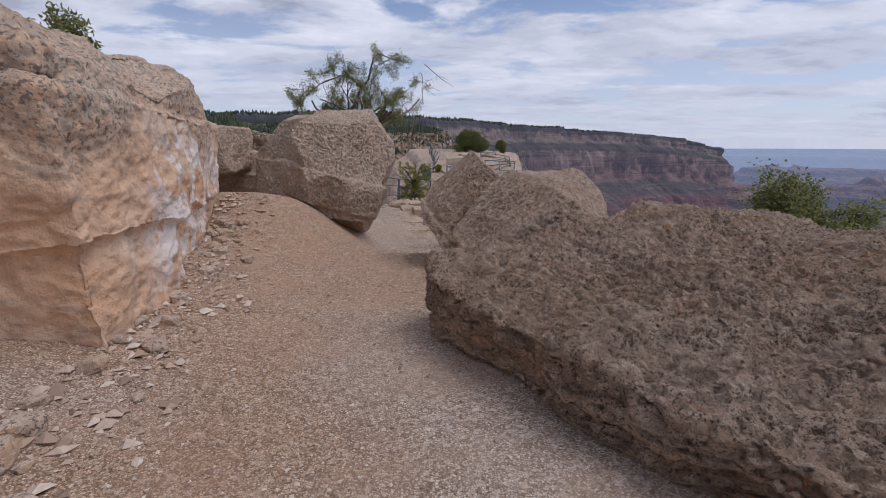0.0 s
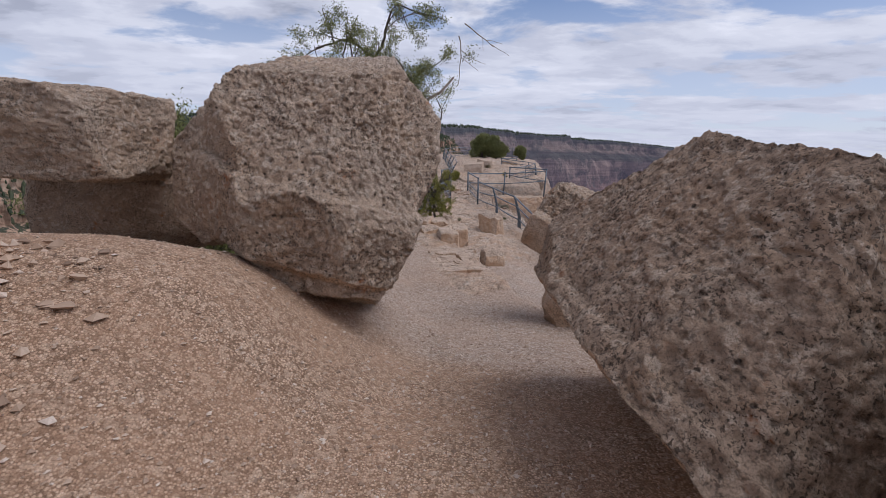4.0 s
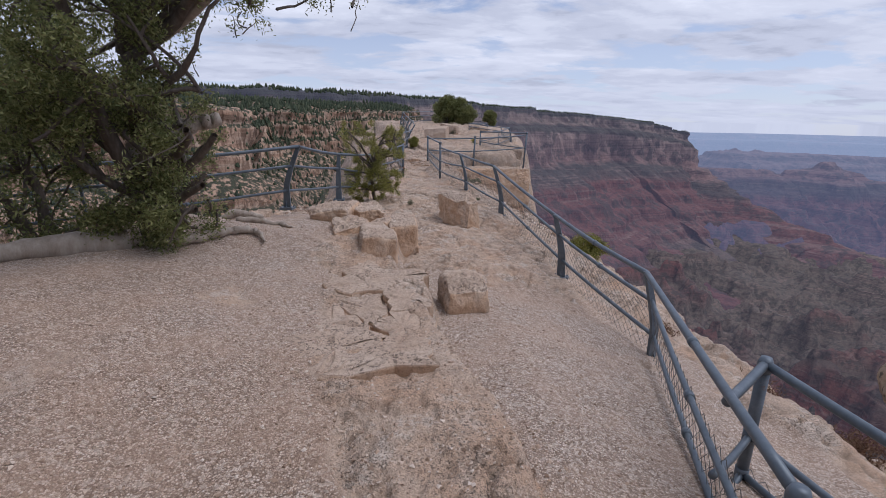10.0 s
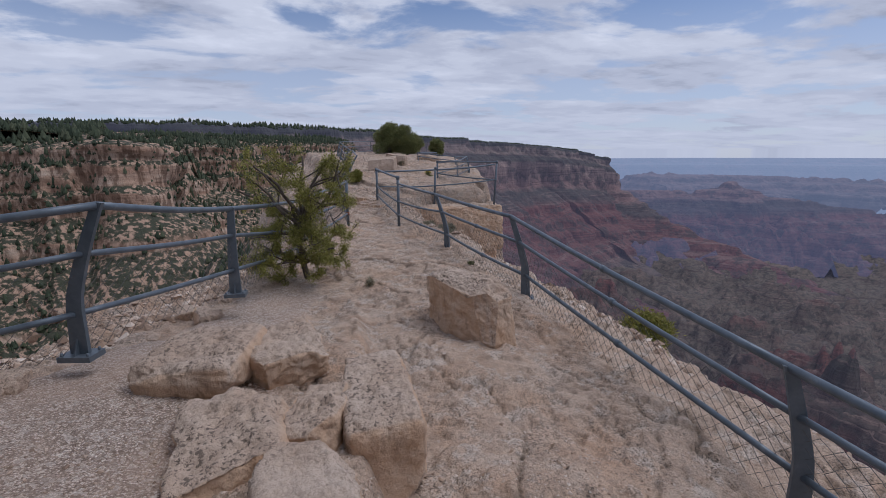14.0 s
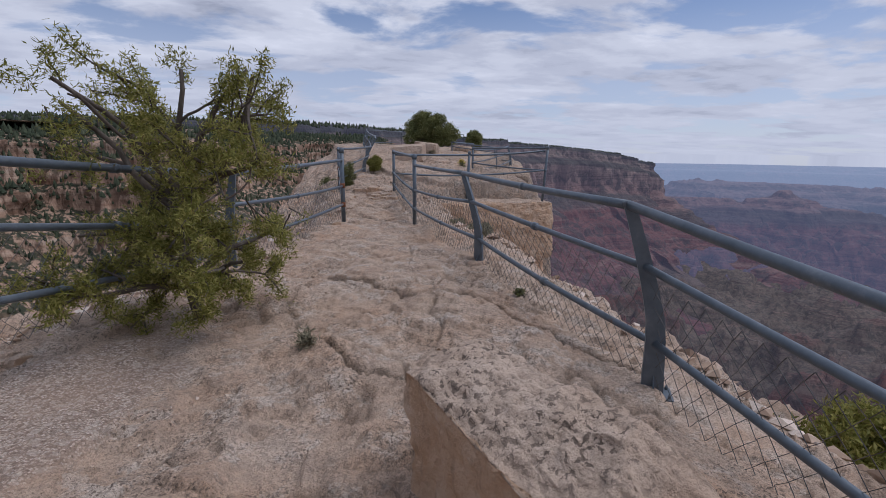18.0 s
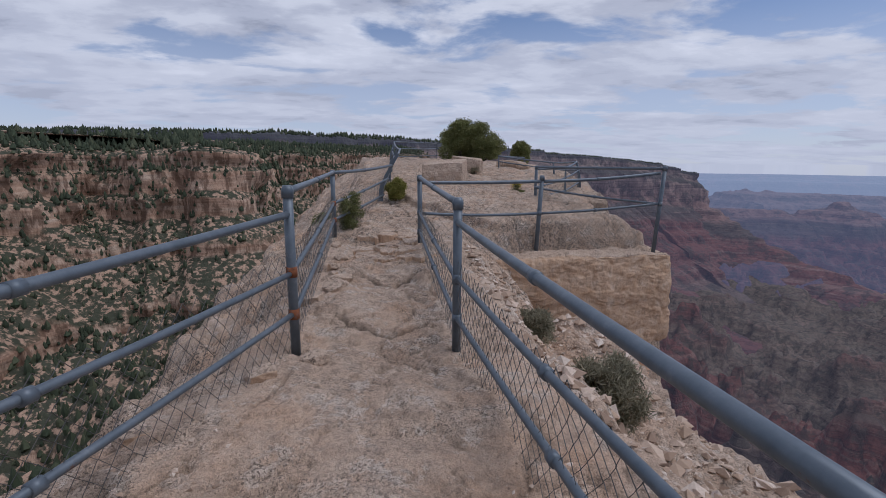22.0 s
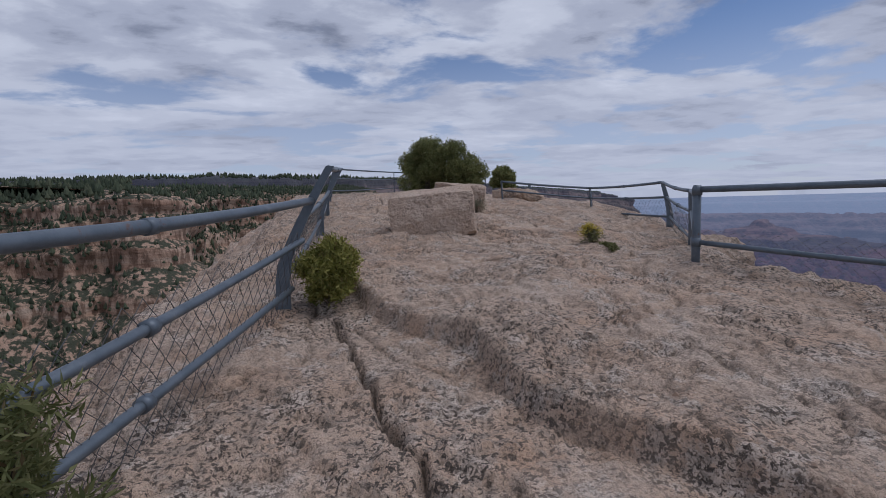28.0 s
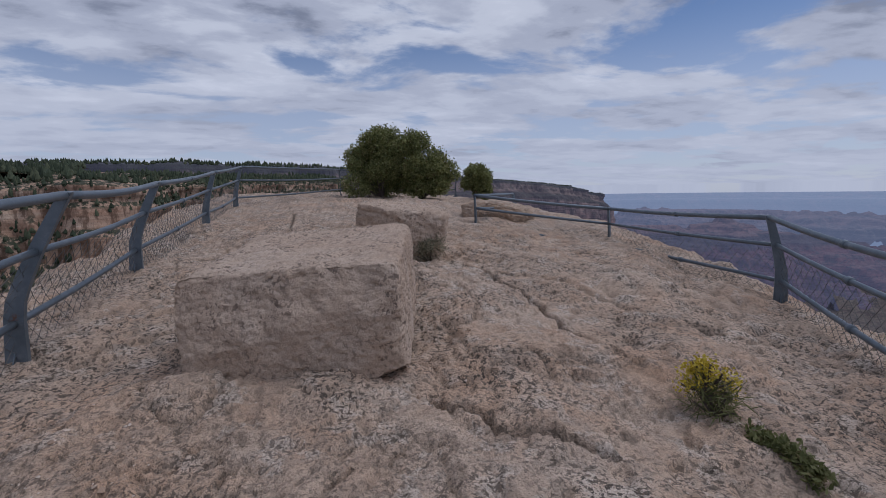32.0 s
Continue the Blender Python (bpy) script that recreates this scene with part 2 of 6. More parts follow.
def build_ground(k):
    rocky, warm = k.attr("rocky"), k.attr("warm")

    def grit(scale):
        sep = k.N("ShaderNodeSeparateColor")
        k.L(k.voronoi(scale, out="Color"), sep.inputs[0])
        return sep.outputs[0]

    gravel = k.ramp(grit(85), [(0.0, (0.25, 0.18, 0.135)), (0.35, (0.50, 0.38, 0.295)), (0.8, (0.70, 0.575, 0.475)), (1.0, (0.84, 0.75, 0.66))])
    gravel = k.mix(k.ramp(k.voronoi(85), [(0.42, 0.0), (0.66, 0.75)]), gravel, (0.22, 0.155, 0.115))
    gravel = k.mix(k.ramp(grit(33), [(0.80, 0.0), (0.84, 0.45)]), gravel, (0.72, 0.62, 0.53))
    gravel = k.mix(k.ramp(grit(40), [(0.10, 0.5), (0.14, 0.0)]), gravel, (0.30, 0.225, 0.175))
    soil = k.ramp(k.noise(1.6, 6, 0.6), [(0.42, 0.0), (0.62, 0.65)])
    gravel = k.mix(soil, gravel, k.mix(0.4, (0.54, 0.385, 0.285), gravel))
    gravel = k.mix(k.math("MULTIPLY", warm, 0.65), gravel, (0.96, 0.76, 0.57), "MULTIPLY")
    slab = k.ramp(k.noise(1.7, 7, 0.65), [(0.25, (0.53, 0.36, 0.25)), (0.5, (0.63, 0.47, 0.35)), (0.75, (0.70, 0.57, 0.46))])
    slab = k.mix(k.ramp(k.noise(6, 7, 0.7), [(0.47, 0.0), (0.62, 0.6)]), slab, (0.42, 0.315, 0.24))
    slab = k.mix(k.ramp(k.noise(4.4, 7, 0.68), [(0.53, 0.0), (0.60, 0.65)]), slab, (0.74, 0.645, 0.55))
    slab = k.mix(k.ramp(k.noise(0.9, 6, 0.65), [(0.50, 0.0), (0.66, 0.5)]), slab, (0.60, 0.36, 0.215))
    stain = k.math("MULTIPLY", k.attr("crust"), k.ramp(k.noise(1.1, 6, 0.66), [(0.38, 0.25), (0.56, 1.0)]))
    slab = k.mix(k.math("MULTIPLY", stain, k.ramp(k.noise(9, 6, 0.7), [(0.50, 0.0), (0.60, 0.7)])), slab, (0.33, 0.275, 0.225))
    slab = k.mix(k.math("MULTIPLY", stain, k.ramp(k.noise(34, 4, 0.62, dist=0.5), [(0.535, 0.0), (0.560, 1.0)])), slab, (0.10, 0.08, 0.065))
    spots = k.math("MULTIPLY", k.ramp(k.noise(2.2, 5, 0.6), [(0.42, 0.15), (0.58, 1.0)]), k.ramp(k.noise(58, 4, 0.65, dist=0.4), [(0.555, 0.0), (0.580, 0.9)]))
    slab = k.mix(spots, slab, (0.17, 0.13, 0.10))
    slab = k.mix(k.ramp(k.noise(130, 3, 0.6), [(0.52, 0.0), (0.60, 0.45)]), slab, (0.33, 0.25, 0.19))
    c = k.mix(rocky, gravel, slab)
    # the colour is darker along cracks, joints, step lips and ragged crevices
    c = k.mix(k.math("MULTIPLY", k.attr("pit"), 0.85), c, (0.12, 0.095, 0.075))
    k.color(c)
    k.bump((k.voronoi(85), 0.8, -0.008), (k.noise(8, 7, 0.65), 0.8, 0.035), (k.noise(34, 4, 0.62, dist=0.5), 1.0, -0.018), (k.noise(90, 4, 0.65), 1.0, -0.007))


def build_pebble(k):
    c = k.ramp(k.island(), [(0.0, (0.26, 0.18, 0.13)), (0.4, (0.48, 0.35, 0.255)), (0.75, (0.61, 0.48, 0.38)), (1.0, (0.75, 0.65, 0.56))])
    k.color(k.mix(k.ramp(k.noise(60, 4), [(0.4, 0.0), (0.7, 0.4)]), c, (0.34, 0.24, 0.17)))


def build_slab(k):
    c = k.ramp(k.noise(2.5, 6, 0.6), [(0.25, (0.50, 0.355, 0.255)), (0.5, (0.58, 0.445, 0.34)), (0.75, (0.65, 0.535, 0.435))])
    c = k.mix(k.ramp(k.noise(9, 7, 0.7), [(0.48, 0.0), (0.62, 0.6)]), c, (0.41, 0.31, 0.235))
    c = k.mix(k.math("MULTIPLY", k.ramp(k.noise(2.4, 5, 0.6), [(0.40, 0.2), (0.58, 1.0)]), k.ramp(k.noise(33, 4, 0.64, dist=0.5), [(0.545, 0.0), (0.572, 0.95)])), c, (0.13, 0.10, 0.08))
    c = k.mix(k.ramp(k.noise(110, 3, 0.6), [(0.53, 0.0), (0.60, 0.45)]), c, (0.30, 0.225, 0.17))
    side = k.ramp(k.noise(5, 6, 0.6), [(0.3, (0.52, 0.315, 0.18)), (0.55, (0.64, 0.445, 0.30)), (0.8, (0.70, 0.56, 0.43))])
    side = k.mix(k.ramp(k.noise(16, 4, 0.6, k.where((1, 1, 0.3))), [(0.56, 0.0), (0.66, 0.55)]), side, (0.33, 0.22, 0.145))
    c = k.mix(k.math("MULTIPLY", k.attr("fresh"), 0.85), c, side)
    c = k.mix(k.math("MULTIPLY", k.chance(), 0.2), c, (0.42, 0.315, 0.24))
    k.color(c)
    k.bump((k.noise(7, 7, 0.64), 0.8, 0.045), (k.noise(33, 4, 0.64, dist=0.5), 0.9, -0.014), (k.noise(90, 4, 0.65), 0.9, -0.006))


def build_rail(k):
    c = k.ramp(k.noise(7, 7, 0.7), [(0.35, (0.105, 0.13, 0.155)), (0.6, (0.145, 0.172, 0.20)), (0.78, (0.235, 0.255, 0.27))])
    c = k.mix(k.ramp(k.noise(3.1, 8, 0.8), [(0.63, 0.0), (0.68, 0.85)]), c, (0.16, 0.07, 0.035))
    k.color(c)
    k.bump((k.noise(90, 5, 0.7), 0.25, 0.002))


def build_rust(k):
    k.color(k.ramp(k.noise(16, 6, 0.7), [(0.34, (0.12, 0.05, 0.03)), (0.52, (0.27, 0.10, 0.045)), (0.68, (0.20, 0.17, 0.16))]))
    k.bump((k.noise(90, 5, 0.7), 0.5, 0.003))


def build_wire(k):
    k.color(k.ramp(k.noise(5, 4), [(0.4, (0.10, 0.105, 0.105)), (0.65, (0.15, 0.13, 0.115))]))


def build_bark(k):
    c = k.ramp(k.noise(9, 8, 0.7, k.where((1, 1, 0.25))), [(0.3, (0.07, 0.055, 0.045)), (0.55, (0.14, 0.115, 0.095)), (0.75, (0.25, 0.22, 0.19))])
    k.color(c)
    k.bump((k.noise(30, 8, 0.7, k.where((1, 1, 0.2))), 0.7, 0.02))


def build_deadwood(k):
    k.color(k.ramp(k.noise(8, 8, 0.7, k.where((1, 1, 0.3))), [(0.3, (0.24, 0.19, 0.15)), (0.6, (0.42, 0.36, 0.30)), (0.8, (0.54, 0.48, 0.42))]))
    k.bump((k.noise(35, 8, 0.7, k.where((1, 1, 0.2))), 0.7, 0.015))


def leaf_builder(dark, mid, light):
    def build(k):
        c = k.ramp(k.island(), [(0.0, dark), (0.55, mid), (0.92, light), (1.0, (0.15, 0.10, 0.05))])
        k.color(c)
        thin, both, out = k.N("ShaderNodeBsdfTranslucent"), k.N("ShaderNodeMixShader"), k.nt.nodes["Material Output"]
        k.L(c, thin.inputs[0])
        both.inputs[0].default_value = 0.4
        k.L(k.b.outputs[0], both.inputs[1]), k.L(thin.outputs[0], both.inputs[2]), k.L(both.outputs[0], out.inputs[0])
    return build


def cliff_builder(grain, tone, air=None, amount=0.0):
    """Canyon rock in level beds. grain: metres of the finest bed. Beyond a kilometre the air's blue haze is painted in,
    as emission over a dimmed colour.
    """
    def build(k):
        g = grain
        band = k.ramp(k.noise(1.0, 6, 0.7, k.where((0.12 / g, 0.12 / g, 0.9 / g))), [(0.34, tone[0]), (0.50, tone[1]), (0.66, tone[2])])
        streak = k.ramp(k.noise(1.0, 6, 0.65, k.where((1.6 / g, 1.6 / g, 0.3 / g))), [(0.46, 0.0), (0.56, 0.8)])
        c = k.mix(streak, band, tuple(0.45 * q for q in tone[0]))
        geo = k.N("ShaderNodeSeparateXYZ")
        k.L(k.N("ShaderNodeNewGeometry").outputs["Normal"], geo.inputs[0])
        flat = k.ramp(k.math("ADD", geo.outputs[2], k.math("MULTIPLY", k.noise(1.4 / g, 5, 0.6), 0.35)), [(0.62, 0.0), (0.82, 1.0)])
        scrub = k.mix(k.ramp(k.noise(1.9 / g, 5, 0.65), [(0.42, 0.0), (0.50, 1.0)]), tone[1], tone[3])
        c = k.mix(flat, c, scrub)
        k.bump((k.noise(1.0, 6, 0.6, k.where((0.7 / g, 0.7 / g, 0.3 / g))), 1.0, 0.6 * g), (k.noise(1.0, 4, 0.6, k.where((0.05 / g, 0.05 / g, 1.1 / g))), 0.8, 0.35 * g))
        # distance haze put into the material: darker base, glow in the air's colour
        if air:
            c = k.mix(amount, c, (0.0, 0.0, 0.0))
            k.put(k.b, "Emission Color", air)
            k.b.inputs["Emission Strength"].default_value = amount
        k.color(c)
    return build


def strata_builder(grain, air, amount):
    """The canyon's rock series by the bed attribute, 0 at the rim to 1 at 600 m below: forest, cream cliff, scrub, pink
    cliff, scrub, red beds. air, amount: blue haze painted in as a glow over the dimmed rock colour.
    """
    def build(k):
        g = grain
        wave = k.noise(1.0, 5, 0.6, k.where((0.5 / g, 0.5 / g, 0.5 / g)))
        bed = k.math("ADD", k.attr("bed"), k.math("MULTIPLY", k.math("SUBTRACT", wave, 0.5), 0.05))
        c = k.ramp(bed, [(0.0, (0.05, 0.055, 0.04)), (0.022, (0.05, 0.055, 0.04)), (0.035, (0.27, 0.20, 0.16)), (0.085, (0.25, 0.18, 0.14)), (0.10, (0.075, 0.07, 0.052)),
                         (0.135, (0.085, 0.072, 0.052)), (0.15, (0.34, 0.24, 0.195)), (0.33, (0.27, 0.155, 0.125)), (0.36, (0.075, 0.065, 0.05)), (0.43, (0.10, 0.07, 0.055)), (0.47, (0.185, 0.068, 0.052)), (0.78, (0.16, 0.065, 0.052)), (0.86, (0.14, 0.105, 0.08)), (1.0, (0.16, 0.13, 0.10))])
        line = k.ramp(k.noise(1.0, 6, 0.75, k.where((0.02 / g, 0.02 / g, 1.6 / g))), [(0.40, 0.55), (0.47, 0.0), (0.54, 0.0), (0.60, 0.6)])
        c = k.mix(line, c, k.ramp(k.noise(1.0, 4, 0.6, k.where((0.02 / g, 0.02 / g, 0.9 / g))), [(0.45, (0.05, 0.027, 0.025)), (0.55, (0.27, 0.18, 0.145))]))
        streak = k.ramp(k.noise(1.0, 6, 0.65, k.where((1.3 / g, 1.3 / g, 0.12 / g))), [(0.46, 0.0), (0.58, 0.65)])
        c = k.mix(streak, c, k.mix(0.45, c, (0.02, 0.012, 0.012)))
        scrub = k.ramp(k.noise(0.45 / g, 8, 0.72), [(0.50, 0.0), (0.58, 0.7)])
        c = k.mix(scrub, c, (0.045, 0.043, 0.034))
        k.bump((k.noise(1.0, 6, 0.6, k.where((0.8 / g, 0.8 / g, 0.25 / g))), 1.0, 0.7 * g), (k.noise(1.0, 4, 0.6, k.where((0.03 / g, 0.03 / g, 1.4 / g))), 0.9, 0.4 * g))
        # painted haze: the rock colour is dimmed and a blue emission laid over it
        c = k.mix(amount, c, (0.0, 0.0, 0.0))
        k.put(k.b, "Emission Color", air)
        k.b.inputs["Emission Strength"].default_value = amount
        k.color(c)
    return build


def build_shrub_far(k):
    k.color(k.ramp(k.island(), [(0.0, (0.042, 0.055, 0.034)), (0.6, (0.066, 0.084, 0.050)), (1.0, (0.105, 0.115, 0.068))]))


LIMESTONE = material("lichened_limestone", build_limestone)
ORANGE = material("orange_limestone", build_whitewashed)
GROUND = material("gravel_and_bedrock", build_ground)
PEBBLE = material("pebbles", build_pebble)
SLAB = material("pale_limestone", build_slab)
RAIL = material("weathered_grey_pipe", build_rail, 0.45, 0.35, 0.5)
RUST = material("rusted_clamp", build_rust, 0.85, 0.2, 0.3)
WIRE = material("galvanised_wire", build_wire, 0.5, 0.6, 0.5)
BARK = material("bark", build_bark)
DEADWOOD = material("dead_wood", build_deadwood)
NEEDLE = material("juniper_needles", leaf_builder((0.10, 0.12, 0.045), (0.225, 0.24, 0.09), (0.37, 0.37, 0.16)), 0.7)
PINE = material("pinyon_needles", leaf_builder((0.14, 0.15, 0.035), (0.29, 0.28, 0.07), (0.45, 0.41, 0.13)), 0.65)
SAGE = material("sage_leaves", leaf_builder((0.16, 0.15, 0.10), (0.30, 0.275, 0.19), (0.44, 0.40, 0.28)), 0.8)
GREEN = material("bright_leaves", leaf_builder((0.085, 0.10, 0.035), (0.18, 0.19, 0.075), (0.30, 0.30, 0.14)), 0.7)
BRUSH = material("dry_brown_brush", leaf_builder((0.10, 0.055, 0.035), (0.19, 0.105, 0.065), (0.30, 0.19, 0.12)), 0.8)
YELLOW = material("yellow_flowers", leaf_builder((0.45, 0.33, 0.03), (0.60, 0.47, 0.05), (0.70, 0.58, 0.12)), 0.7)
TAN = ((0.30, 0.175, 0.115), (0.46, 0.31, 0.22), (0.56, 0.44, 0.34), (0.062, 0.066, 0.044))
DIM = ((0.13, 0.055, 0.05), (0.24, 0.12, 0.095), (0.30, 0.20, 0.16), (0.09, 0.075, 0.06))
CLIFF = material("canyon_rock", cliff_builder(6.0, TAN))
# haze is painted into these rocks, thinnest in the near canyon, thickest on the plateau
CLIFF_FAR = material("far_rock_painted_haze", strata_builder(26.0, (0.17, 0.175, 0.26), 0.20))
CLIFF_HAZE = material("butte_rock_painted_haze", strata_builder(30.0, (0.135, 0.155, 0.25), 0.46))
CLIFF_NEAR = material("lower_rock_painted_haze", strata_builder(10.0, (0.15, 0.16, 0.235), 0.11))
CLIFF_HAZE_BLUE = material("tableland_rock_painted_haze", strata_builder(60.0, (0.165, 0.20, 0.30), 0.66))
CLIFF_LOST = material("plateau_rock_painted_haze", cliff_builder(160.0, DIM, (0.27, 0.335, 0.47), 0.84))
SHRUB = material("far_scrub", build_shrub_far)

# ---- broken flagstones of the bedrock ----
def clip_poly(poly, n, d):
    """The part of a polygon with n.p <= d."""
    out = []
    for a, b in zip(poly, poly[1:] + poly[:1]):
        da, db = n[0] * a[0] + n[1] * a[1] - d, n[0] * b[0] + n[1] * b[1] - d
        if da <= 0:
            out.append(a)
        if da * db < 0:
            t = da / (da - db)
            out.append((a[0] + t * (b[0] - a[0]), a[1] + t * (b[1] - a[1])))
    return out


def flagstones(inside, x0, x1, y0, y1, cell, gap, thick, rise, seed, parent, name="flagstone"):
    """Irregular slabs that fill a patch: cells round chance seeds, each a bevelled stone of its own."""
    rng = np.random.default_rng(seed)
    seeds = [(x + rng.uniform(-0.4, 0.4) * cell, y + rng.uniform(-0.4, 0.4) * cell) for x in np.arange(x0 - cell, x1 + cell, cell) for y in np.arange(y0 - cell, y1 + cell, cell * 1.15)]
    for sx, sy in seeds:
        if not inside(sx, sy):
            continue
        poly = [(sx - cell, sy - cell), (sx + cell, sy - cell), (sx + cell, sy + cell), (sx - cell, sy + cell)]
        for ox, oy in seeds:
            dx, dy = ox - sx, oy - sy
            l = math.hypot(dx, dy)
            if 0 < l < 2.6 * cell:
                n = (dx / l, dy / l)
                poly = clip_poly(poly, n, n[0] * (sx + dx / 2) + n[1] * (sy + dy / 2) - gap * rng.uniform(0.5, 1.5))
        if len(poly) < 3:
            continue
        ring = []
        for a, b in zip(poly, poly[1:] + poly[:1]):
            for t in (0.0, 0.2, 0.4, 0.6, 0.8):
                ring.append((a[0] + t * (b[0] - a[0]) + rng.normal() * 0.026, a[1] + t * (b[1] - a[1]) + rng.normal() * 0.026))
        cx, cy = sum(q[0] for q in ring) / len(ring), sum(q[1] for q in ring) / len(ring)
        gx, gy = np.array([q[0] for q in ring]), np.array([q[1] for q in ring])
        base = surface_z(gx, gy)
        top = float(np.median(base)) + rise * rng.uniform(0.5, 1.3)
        tilt = rng.normal(size=2) * 0.03
        slope = tilt[0] * (gx - cx) + tilt[1] * (gy - cy)
        h = top + slope + rng.normal(size=len(ring)) * 0.009
        m = len(ring)
        shrink = np.array([0.965, 0.90])
        low = np.minimum(base, h) - thick
        v = [np.stack([gx, gy, low], 1), np.stack([gx, gy, h - 0.018], 1),
             np.stack([cx + (gx - cx) * shrink[0], cy + (gy - cy) * shrink[0], h - 0.004], 1),
             np.stack([cx + (gx - cx) * 0.6, cy + (gy - cy) * 0.6, top + 0.6 * slope + rng.normal(size=m) * 0.011], 1), np.array([[cx, cy, top]])]
        f = []
        for r in range(3):
            for a in range(m):
                b = (a + 1) % m
                f += [(r * m + a, r * m + b, r * m + m + b), (r * m + a, r * m + m + b, r * m + m + a)]
        f += [(3 * m + a, 3 * m + (a + 1) % m, 4 * m) for a in range(m)]
        o = np.array([cx, cy, top])
        side = np.zeros(4 * m + 1)
        side[: 2 * m] = 0.8
        ob = part(name, mesh_of(name, np.concatenate(v) - o, f, SLAB, False, {"fresh": side}), parent)
        ob.location = o


def pebble_field(name, label, count, sizes, place, seed, mat):
    """Loose stones: small jagged solids strewn on the ground."""
    rng = np.random.default_rng(seed)
    x, y = place(rng, count)
    z = surface_z(x, y)
    n = len(x)
    r = sizes[0] * (sizes[1] / sizes[0]) ** (rng.random(n) ** 2.6)
    dirs = np.array([(1, 0, 0), (0, 1, 0), (-1, 0, 0), (0, -1, 0), (0, 0, 1), (0, 0, -1)], float)
    v = dirs[None] * rng.uniform(0.55, 1.25, (n, 6, 1)) + rng.normal(size=(n, 6, 3)) * 0.22
    a = rng.uniform(0, 2 * np.pi, n)
    c, s = np.cos(a)[:, None], np.sin(a)[:, None]
    v = np.stack([v[..., 0] * c - v[..., 1] * s, v[..., 0] * s + v[..., 1] * c, v[..., 2] * 0.62], -1) * r[:, None, None]
    v = v + np.stack([x, y, z + r * 0.22], 1)[:, None]
    f = np.array([(0, 1, 4), (1, 2, 4), (2, 3, 4), (3, 0, 4), (1, 0, 5), (2, 1, 5), (3, 2, 5), (0, 3, 5)])
    F = (f[None] + (np.arange(n) * 6)[:, None, None]).reshape(-1, 3)
    return tagged(new(name, mesh_of(name, v.reshape(-1, 3), F, mat)), label, "gravel", kind="stuff")

# ---- geometry helpers ----
_rng = np.random.default_rng(7)
_perm = np.concatenate([_rng.permutation(256)] * 3)
_grad = _rng.normal(size=(256, 3))
_grad /= np.linalg.norm(_grad, axis=1)[:, None]

_grad2 = np.stack([np.cos(np.arange(256) * 2.399), np.sin(np.arange(256) * 2.399)], 1).astype(np.float32) * 0.8


def perlin(p):
    """Gradient noise of points (n, 3), about -0.6 to 0.6."""
    i = np.floor(p).astype(np.int64)
    f = p - i
    u = f * f * f * (f * (f * 6 - 15) + 10)
    i &= 255
    out = 0.0
    for dx in (0, 1):
        wx = u[:, 0] if dx else 1 - u[:, 0]
        for dy in (0, 1):
            wy = u[:, 1] if dy else 1 - u[:, 1]
            for dz in (0, 1):
                wz = u[:, 2] if dz else 1 - u[:, 2]
                h = _perm[_perm[_perm[(i[:, 0] + dx) & 255] + ((i[:, 1] + dy) & 255)] + ((i[:, 2] + dz) & 255)]
                g = _grad[h]
                out = out + wx * wy * wz * (g[:, 0] * (f[:, 0] - dx) + g[:, 1] * (f[:, 1] - dy) + g[:, 2] * (f[:, 2] - dz))
    return out


def perlin2(p):
    """The same in a plane, points (n, 2)."""
    i = np.floor(p).astype(np.int32)
    f = (p - i).astype(np.float32)
    u = f * f * f * (f * (f * 6 - 15) + 10)
    i &= 255
    out = 0.0
    for dx in (0, 1):
        wx = u[:, 0] if dx else 1 - u[:, 0]
        for dy in (0, 1):
            wy = u[:, 1] if dy else 1 - u[:, 1]
            h = _perm[_perm[i[:, 0] + dx] + i[:, 1] + dy]
            out = out + wx * wy * (_grad2[h, 0] * (f[:, 0] - dx) + _grad2[h, 1] * (f[:, 1] - dy))
    return out


def fbm(p, scale, octaves=4, gain=0.5, seed=0.0):
    p = np.asarray(p, float)
    if len(p) > 2 and p[0, 2] == 0 and p[-1, 2] == 0 and not p[:, 2].any():
        out, amp, q = 0.0, 1.0, p[:, :2] * scale + (seed * 17.31, seed * 9.7)
        for _ in range(octaves):
            out = out + amp * perlin2(q)
            q, amp = q * 2.03 + 5.7, amp * gain
        return out
    out, amp, q = 0.0, 1.0, p * scale + seed * 17.31
    for _ in range(octaves):
        out = out + amp * perlin(q)
        q, amp = q * 2.03 + 5.7, amp * gain
    return out


def smooth(a, b, x):
    t = np.clip((x - a) / (b - a), 0, 1)
    return t * t * (3 - 2 * t)


def mesh_of(name, verts, faces, mat, shade=False, attrs=None):
    """A mesh from arrays: verts (n, 3); faces (m, 3) or (m, 4)."""
    verts, faces = np.asarray(verts, np.float32), np.asarray(faces, np.int32)
    me = bpy.data.meshes.new(name)
    k = faces.shape[1]
    me.vertices.add(len(verts))
    me.vertices.foreach_set("co", verts.ravel())
    me.loops.add(faces.size)
    me.loops.foreach_set("vertex_index", faces.ravel())
    me.polygons.add(len(faces))
    me.polygons.foreach_set("loop_start", np.arange(0, faces.size, k, dtype=np.int32))
    me.polygons.foreach_set("loop_total", np.full(len(faces), k, np.int32))
    me.polygons.foreach_set("use_smooth", np.full(len(faces), shade))
    for key, values in (attrs or {}).items():
        me.attributes.new(key, "FLOAT", "POINT").data.foreach_set("value", np.asarray(values, np.float32))
    me.materials.append(mat)
    me.update()
    return me


